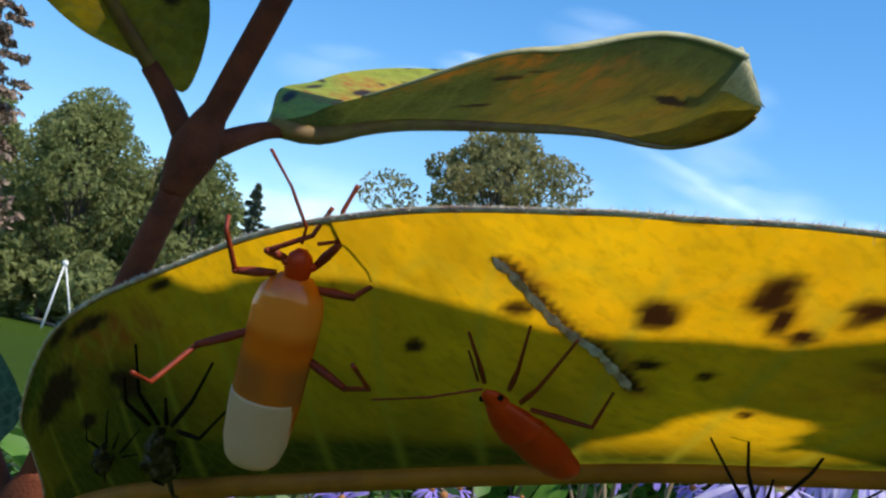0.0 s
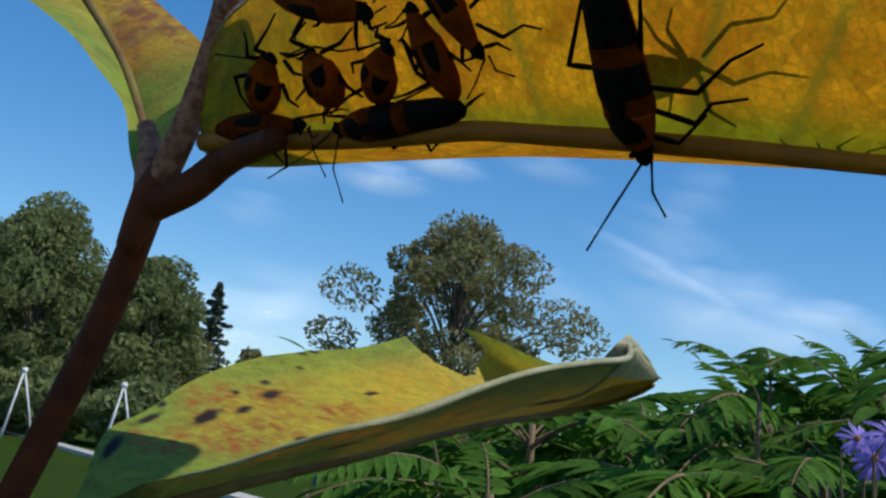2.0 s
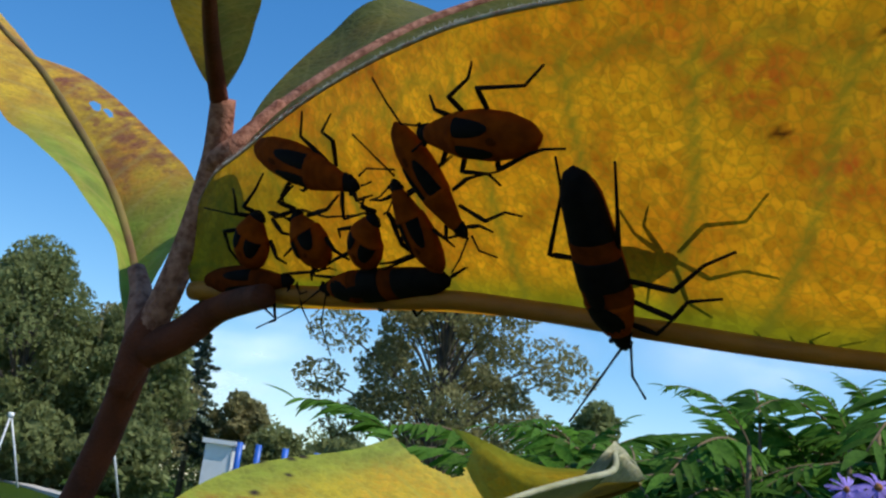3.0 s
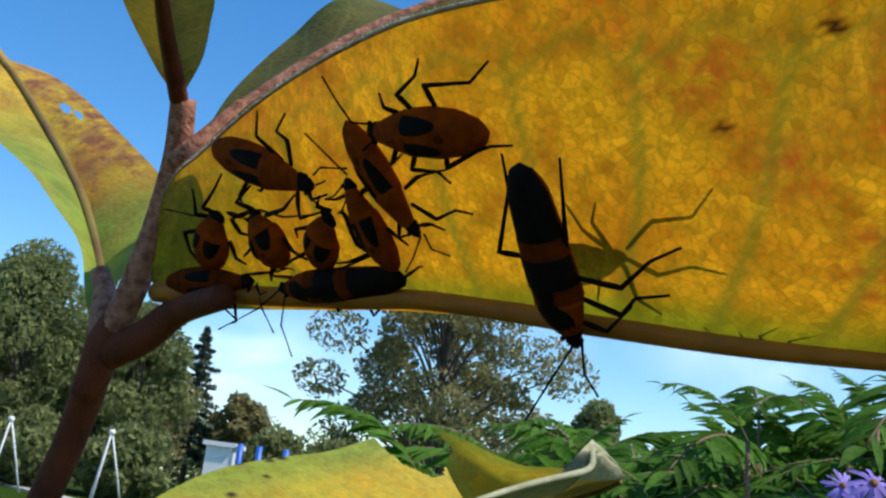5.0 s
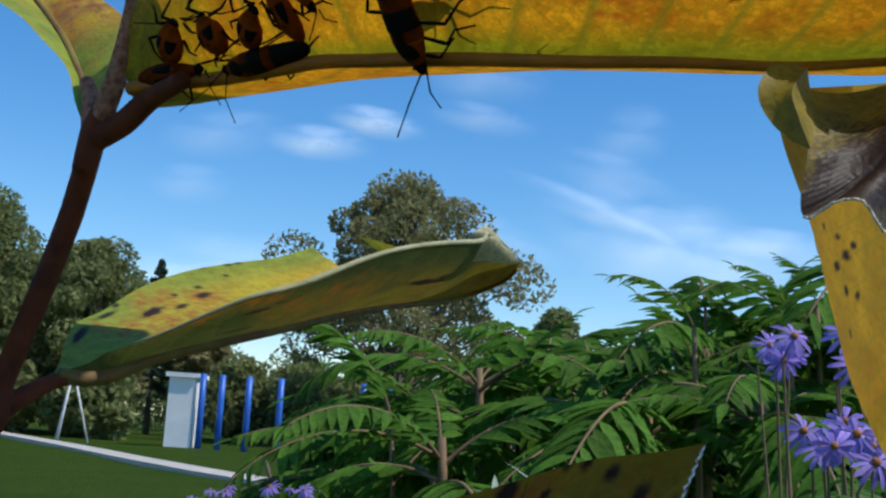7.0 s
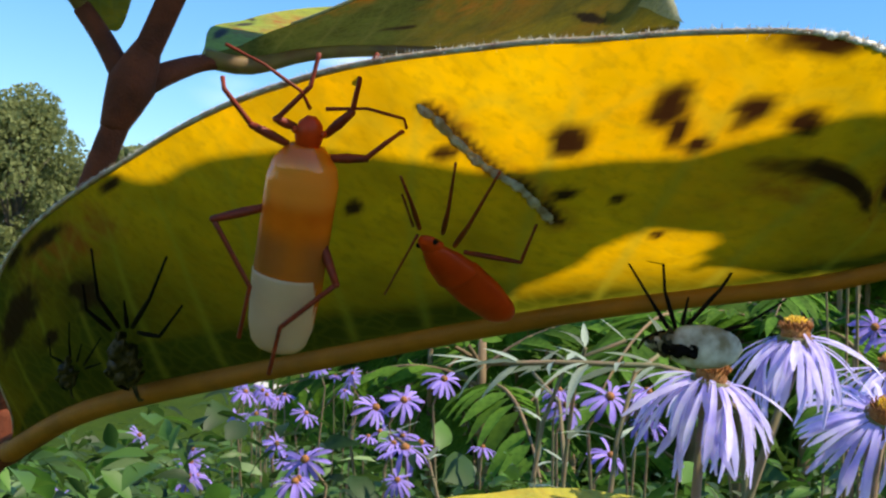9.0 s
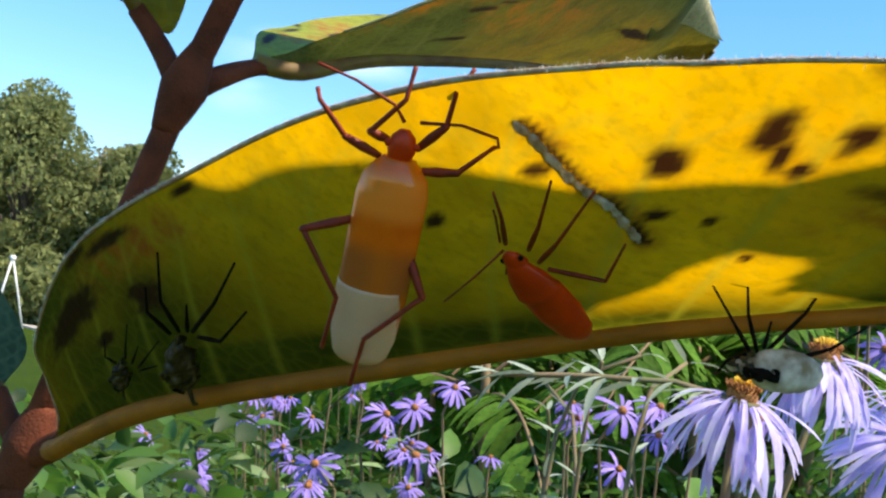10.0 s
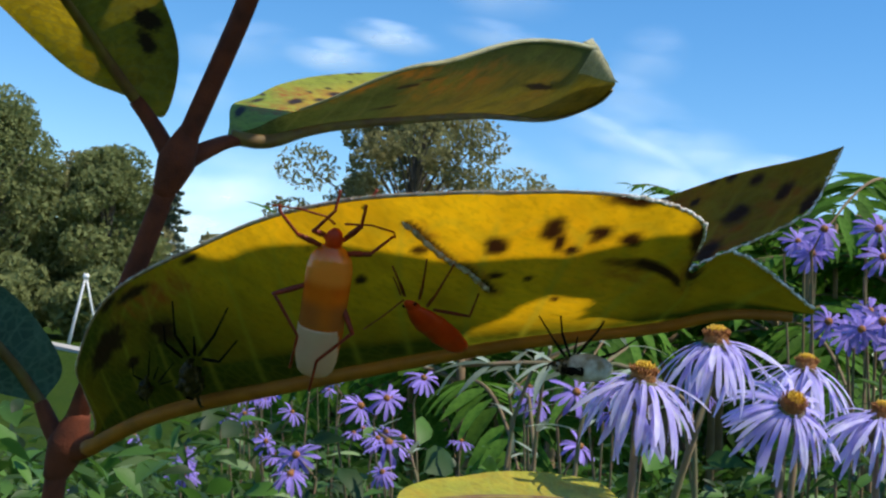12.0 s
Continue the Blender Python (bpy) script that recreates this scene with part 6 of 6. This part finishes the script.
milkweed_bug("skin", (0.0179, 0.1202, 0.9386), (0.0189, 0.1158, 0.9419), (-0.40, -0.61, -0.68), 0.0024,
    legs=[((0.03, 0.5), (0.04, 0.95), (-0.02, 1.48)), ((-0.14, 0.16), (-0.37, 0.21), (-0.47, 0.6)), ((0.18, 0.48), (0.26, 1.08)), ((0.33, 0.5), (0.66, 1.63)), ((0.37, 0.44), (0.7, 0.9))])
milkweed_bug("white_skin", (0.0762, 0.0765, 0.9487), (0.0696, 0.0765, 0.9486), (-0.05, -0.95, -0.30), 0.0031,
    legs=[((0.16, 0.28), (0.41, 0.47), (0.78, 0.75)), ((0.16, 0.2), (0.55, 0.37), (1.01, 0.44)), ((0.2, 0.14), (0.49, 0.11)), ((0.2, 0.09), (0.64, -0.19), (1.01, -0.39)), ((0.14, -0.2), (0.3, -0.5), (0.57, -0.87)), ((0.12, 0.3), (0.04, 0.51), (-0.1, 0.55))])
milkweed_bug("nymph", (0.0387, 0.1186, 1.0332), (0.0503, 0.1089, 1.0281), (-0.68, -0.55, -0.48), 0.0041,
    legs=[((-0.12, 0.2), (-0.18, 0.01), (-0.31, -0.03)), ((-0.11, 0.28), (-0.22, 0.31), (-0.25, 0.21), (-0.35, 0.24)), ((0.15, -0.13), (0.23, -0.22), (0.31, -0.26)), ((0.09, 0.09), (0.14, 0.01), (0.17, -0.09)), ((0.05, 0.33), (0.13, 0.37), (0.21, 0.38), (0.14, 0.53)), ((0.03, 0.41), (0.07, 0.5), (0.03, 0.58))],
    feelers=[((-0.07, 0.51), (-0.14, 0.61), (-0.18, 0.82)), ((-0.02, 0.53), (-0.05, 0.6), (-0.07, 0.63))])
milkweed_bug("nymph", (0.0387, 0.1254, 1.0229), (0.0397, 0.1213, 1.0277), (-0.58, -0.68, -0.45), 0.0045,
    legs=[((-0.09, 0.41), (-0.29, 0.43), (-0.12, 0.82), (-0.15, 1.06)), ((-0.2, 0.33), (-0.41, 0.24), (-0.5, 0.46), (-0.71, 0.49)), ((-0.3, 0.09), (-0.59, -0.18), (-0.4, -0.4), (-0.2, -0.61)), ((0.41, 0.49), (0.58, 0.46), (0.76, 0.47)), ((0.51, 0.14), (0.59, 0.03), (0.7, -0.05)), ((0.32, 0.57), (0.51, 0.7), (0.62, 0.83))],
    feelers=[((0.02, 0.48), (-0.43, 0.22), (-1.12, -0.05)), ((0.19, 0.59), (0.43, 0.64), (0.58, 0.77))])
milkweed_bug("nymph", (0.0474, 0.1183, 1.0228), (0.0436, 0.1177, 1.0274), (-0.59, -0.57, -0.57), 0.0047,
    legs=[((-0.0, 0.52), (-0.15, 0.77), (0.23, 0.83)), ((0.34, 0.31), (0.83, 0.14), (1.07, 0.22)), ((0.44, 0.02), (0.46, -0.41), (0.47, -0.64)), ((-0.36, 0.12), (-0.96, 0.11)), ((-0.25, 0.35), (-0.41, 0.56)), ((-0.02, -0.38), (-0.36, -0.42), (-0.65, -0.49))],
    feelers=[((0.21, 0.43), (0.76, 0.05), (1.4, -0.25)), ((0.1, 0.51), (-0.18, 0.58), (-0.37, 0.65))])
milkweed_bug("nymph", (0.0507, 0.1149, 1.0226), (0.0519, 0.1094, 1.0261), (-0.61, -0.51, -0.61), 0.0040,
    legs=[((-0.04, 0.52), (-0.21, 0.47), (-0.29, 0.56)), ((-0.18, 0.18), (-0.48, -0.2), (-0.5, -0.44)), ((0.33, 0.65), (0.57, 0.48), (0.77, 0.4)), ((-0.25, -0.33), (-0.4, -0.73), (-0.72, -1.37)), ((0.22, 0.66), (0.5, 0.54)), ((0.16, -0.24), (0.22, -0.37))],
    feelers=[((0.01, 0.56), (-0.18, 0.56), (-0.36, 0.5)), ((0.14, 0.65), (0.23, 0.82), (0.23, 1.0))])
milkweed_bug("nymph", (0.0582, 0.1083, 1.0216), (0.0532, 0.1052, 1.0283), (-0.56, -0.50, -0.66), 0.0036,
    legs=[((-0.07, 0.35), (-0.25, 0.35), (-0.52, 0.38)), ((0.23, -0.04), (0.32, -0.17), (0.31, -0.3)), ((-0.23, 0.09), (-0.29, -0.1), (-0.26, -0.26)), ((0.14, 0.33), (0.33, 0.34)), ((-0.09, -0.25), (-0.56, -0.26), (-0.99, -0.24))],
    feelers=[((0.06, 0.52), (0.06, 0.62), (-0.05, 0.82), (-0.19, 1.03)), ((-0.03, 0.46), (-0.24, 0.39), (-0.41, 0.39))])
milkweed_bug("nymph", (0.0530, 0.1013, 1.0319), (0.0600, 0.1035, 1.0237), (-0.58, -0.51, -0.64), 0.0036,
    legs=[((-0.25, 0.15), (-0.38, 0.14), (-0.49, 0.16), (-0.66, 0.22)), ((-0.19, 0.27), (-0.32, 0.46), (-0.55, 0.48), (-0.62, 0.57)), ((-0.1, 0.43), (-0.24, 0.47), (-0.26, 0.56)), ((0.17, 0.3), (0.17, 0.42), (0.1, 0.45)), ((0.13, -0.01), (0.28, 0.0), (0.38, 0.05)), ((-0.23, -0.05), (-0.36, -0.06))],
    feelers=[((-0.08, 0.5), (-0.1, 0.62), (-0.22, 0.73)), ((-0.03, 0.5), (0.14, 0.6), (0.34, 0.66))])
milkweed_bug("nymph", (0.0647, 0.0918, 1.0293), (0.0551, 0.0999, 1.0308), (-0.55, -0.53, -0.64), 0.0042,
    legs=[((0.17, 0.05), (0.25, 0.12), (0.36, -0.07), (0.46, -0.09)), ((0.2, -0.13), (0.3, -0.12), (0.31, -0.48), (0.41, -0.6)), ((0.16, 0.15), (0.17, 0.26), (0.24, 0.33)), ((-0.13, 0.11), (-0.23, 0.17), (-0.24, -0.04), (-0.34, -0.06)), ((-0.12, -0.12), (-0.21, -0.13), (-0.1, -0.4), (-0.07, -0.51), (-0.09, -0.62)), ((-0.1, 0.26), (-0.18, 0.32), (-0.22, 0.4))],
    feelers=[((0.05, 0.36), (0.08, 0.57), (0.23, 0.65), (0.38, 0.73)), ((-0.03, 0.42), (-0.1, 0.53), (-0.12, 0.6))])
milkweed_bug("dark_nymph", (0.0334, 0.1298, 1.0215), (0.0437, 0.1226, 1.0216), (-0.51, -0.75, -0.42), 0.0032,
    legs=[((0.1, 0.09), (0.21, 0.16), (0.31, 0.22)), ((0.11, 0.25), (0.31, 0.26), (0.34, 0.13)), ((-0.08, 0.39), (-0.07, 0.74), (-0.11, 0.97)), ((-0.08, -0.03), (-0.17, 0.05), (-0.2, 0.24)), ((0.01, 0.44), (0.14, 0.42), (0.1, 0.48))],
    feelers=[((0.01, 0.53), (0.21, 0.57), (0.4, 0.64)), ((0.03, 0.51), (0.1, 0.57), (0.08, 0.63))])
milkweed_bug("adult", (0.0590, 0.1088, 1.0213), (0.0465, 0.1203, 1.0209), (-0.49, -0.56, -0.67), 0.0033,
    legs=[((-0.08, -0.13), (-0.19, -0.17), (-0.1, -0.32)), ((0.01, -0.49), (0.04, -0.58), (0.07, -0.66)), ((-0.09, 0.11), (-0.15, 0.08), (-0.12, 0.01)), ((0.09, 0.1), (0.1, -0.12), (0.14, -0.35)), ((0.08, 0.29), (0.09, 0.47), (0.15, 0.5))],
    feelers=[((-0.01, 0.44), (-0.21, 0.59), (-0.42, 0.64)), ((0.01, 0.46), (-0.1, 0.73), (-0.22, 1.19))])
milkweed_bug("dark_nymph", (0.0306, 0.1310, 1.0269), (0.0319, 0.1279, 1.0311), (0.66, 0.69, 0.29), 0.0023)
milkweed_bug("adult", (0.0670, 0.0899, 1.0269), (0.0730, 0.0990, 1.0159), (-0.51, -0.51, -0.70), 0.0043,
    legs=[((0.18, 0.01), (0.27, -0.03), (0.09, -0.37), (0.11, -0.53)), ((-0.15, 0.01), (-0.18, -0.24), (-0.21, -0.51)), ((-0.16, 0.1), (-0.38, 0.11), (-0.57, -0.04), (-0.71, -0.09)), ((-0.15, 0.21), (-0.34, 0.26), (-0.44, 0.16), (-0.59, 0.16)), ((-0.12, 0.35), (-0.23, 0.36), (-0.37, 0.24)), ((0.01, 0.32), (0.08, 0.37))],
    feelers=[((-0.01, 0.46), (0.21, 0.71), (0.47, 1.0)), ((-0.05, 0.45), (-0.03, 0.62), (-0.06, 0.76))])
milkweed_bug("nymph", (0.0711, 0.0963, 1.0232), (0.0765, 0.0911, 1.0237), (0.47, 0.57, 0.68), 0.0034,
    legs=[((0.08, 0.38), (0.37, 0.19), (0.64, 0.04)), ((0.17, 0.36), (0.43, 0.33), (0.57, 0.39)), ((0.11, 0.53), (0.31, 0.92), (0.25, 1.29), (0.41, 1.49)), ((-0.07, 0.48), (-0.23, 0.76), (-0.21, 1.12), (-0.37, 1.38)), ((-0.17, 0.42), (-0.44, 0.44), (-0.69, 0.56)), ((-0.19, 0.14), (-0.44, -0.06))],
    feelers=[])
milkweed_bug("nymph", (0.0911, 0.0919, 1.0176), (0.0860, 0.0927, 1.0179), (0.14, 0.64, 0.75), 0.0025)
milkweed_bug("dark_nymph", (0.0833, 0.1002, 0.9639), (0.0861, 0.0974, 0.9644), (-0.51, -0.40, 0.76), 0.0019,
    legs=[((-0.35, 0.19), (-1.36, -0.24)), ((-0.09, 0.42), (0.09, 0.96), (0.73, 1.8)), ((0.37, 0.4), (1.53, 1.13), (2.19, 1.74))],
    feelers=[((-0.2, 0.39), (-1.61, -0.26), (-3.13, -0.84)), ((-0.33, 0.29), (-1.38, -0.38))])


def seat(tail, head, up):
    tail, head, up = Vector(tail), Vector(head), Vector(up)
    y = (head - tail).normalized()
    z = (up - y * up.dot(y)).normalized()
    return Matrix.Translation((head + tail) / 2) @ Matrix((y.cross(z), y, z)).transposed().to_4x4()


def motions():
    """The pale bug crawls along the leaf while the camera is above; its legs and feelers, and the red nymph's, swing."""
    bug, last, limbs, shins = pale_bug
    first = seat((0.0390, 0.0832, 0.9465), (0.0409, 0.0761, 0.9601), (0.14, -0.87, -0.47))
    rows = [(0, first), (0.9, first)]
    for i, t in enumerate((2.0, 3.2, 4.4, 5.6, 6.4)):
        rows.append((t, first.lerp(last, (i + 1) / 6)))
    walk(bug, rows + [(7.0, last), (12.0, last)])
    for k, (thigh, knee, lift) in enumerate(((-1, -18, 0), (27, -49, 0), (2, -142, 68), (10, 1, 0), (-6, 6, 0), (44, 165, 50))):
        for limb, at_first, up in ((limbs[k], thigh, 0), (shins[k], knee, lift)):
            hip = limb.location.copy()
            way = Vector(limb.data.vertices[-1].co)
            axis = Vector((way[1], -way[0], 0)).normalized()
            rows = [(0, at_first), (0.9, at_first)]
            for i, t in enumerate((2.0, 3.2, 4.4, 5.6, 6.4)):
                rows.append((t, at_first * (1 - (i + 1) / 6) + (7 if (i + k) % 2 else -7)))
            walk(limb, [(t, pose(*hip, 0, 0, a) @ Matrix.Rotation(radians(up * (1 - min(t, 7.0) / 7.0)), 4, axis)) for t, a in rows + [(7.0, 0), (12.0, 0)]])
    hip = limbs[6].location.copy()
    walk(limbs[6], [(t, pose(*hip, 0, 0, a)) for t, a in ((0, -52), (0.2, -75), (0.5, -45), (1.5, -60), (3.5, -30), (5.5, -40), (7.5, -25), (9.3, -20), (9.6, -22), (9.9, -18), (10.5, 0), (12.0, 0))])
    hip = limbs[7].location.copy()
    walk(limbs[7], [(t, pose(*hip, 0, 0, a)) for t, a in ((0, 20), (0.2, 5), (0.5, 12), (3.5, 10), (7.5, 0), (9.5, 8), (10.5, 0), (12.0, 4))])
    hip = red_bug[2][6].location.copy()
    walk(red_bug[2][6], [(t, pose(*hip, 0, 0, a)) for t, a in ((0, -28), (0.6, -24), (3.5, 0), (6.5, 20), (7.7, 26), (9.3, 6), (10.5, 0), (12.0, -4))])


motions()
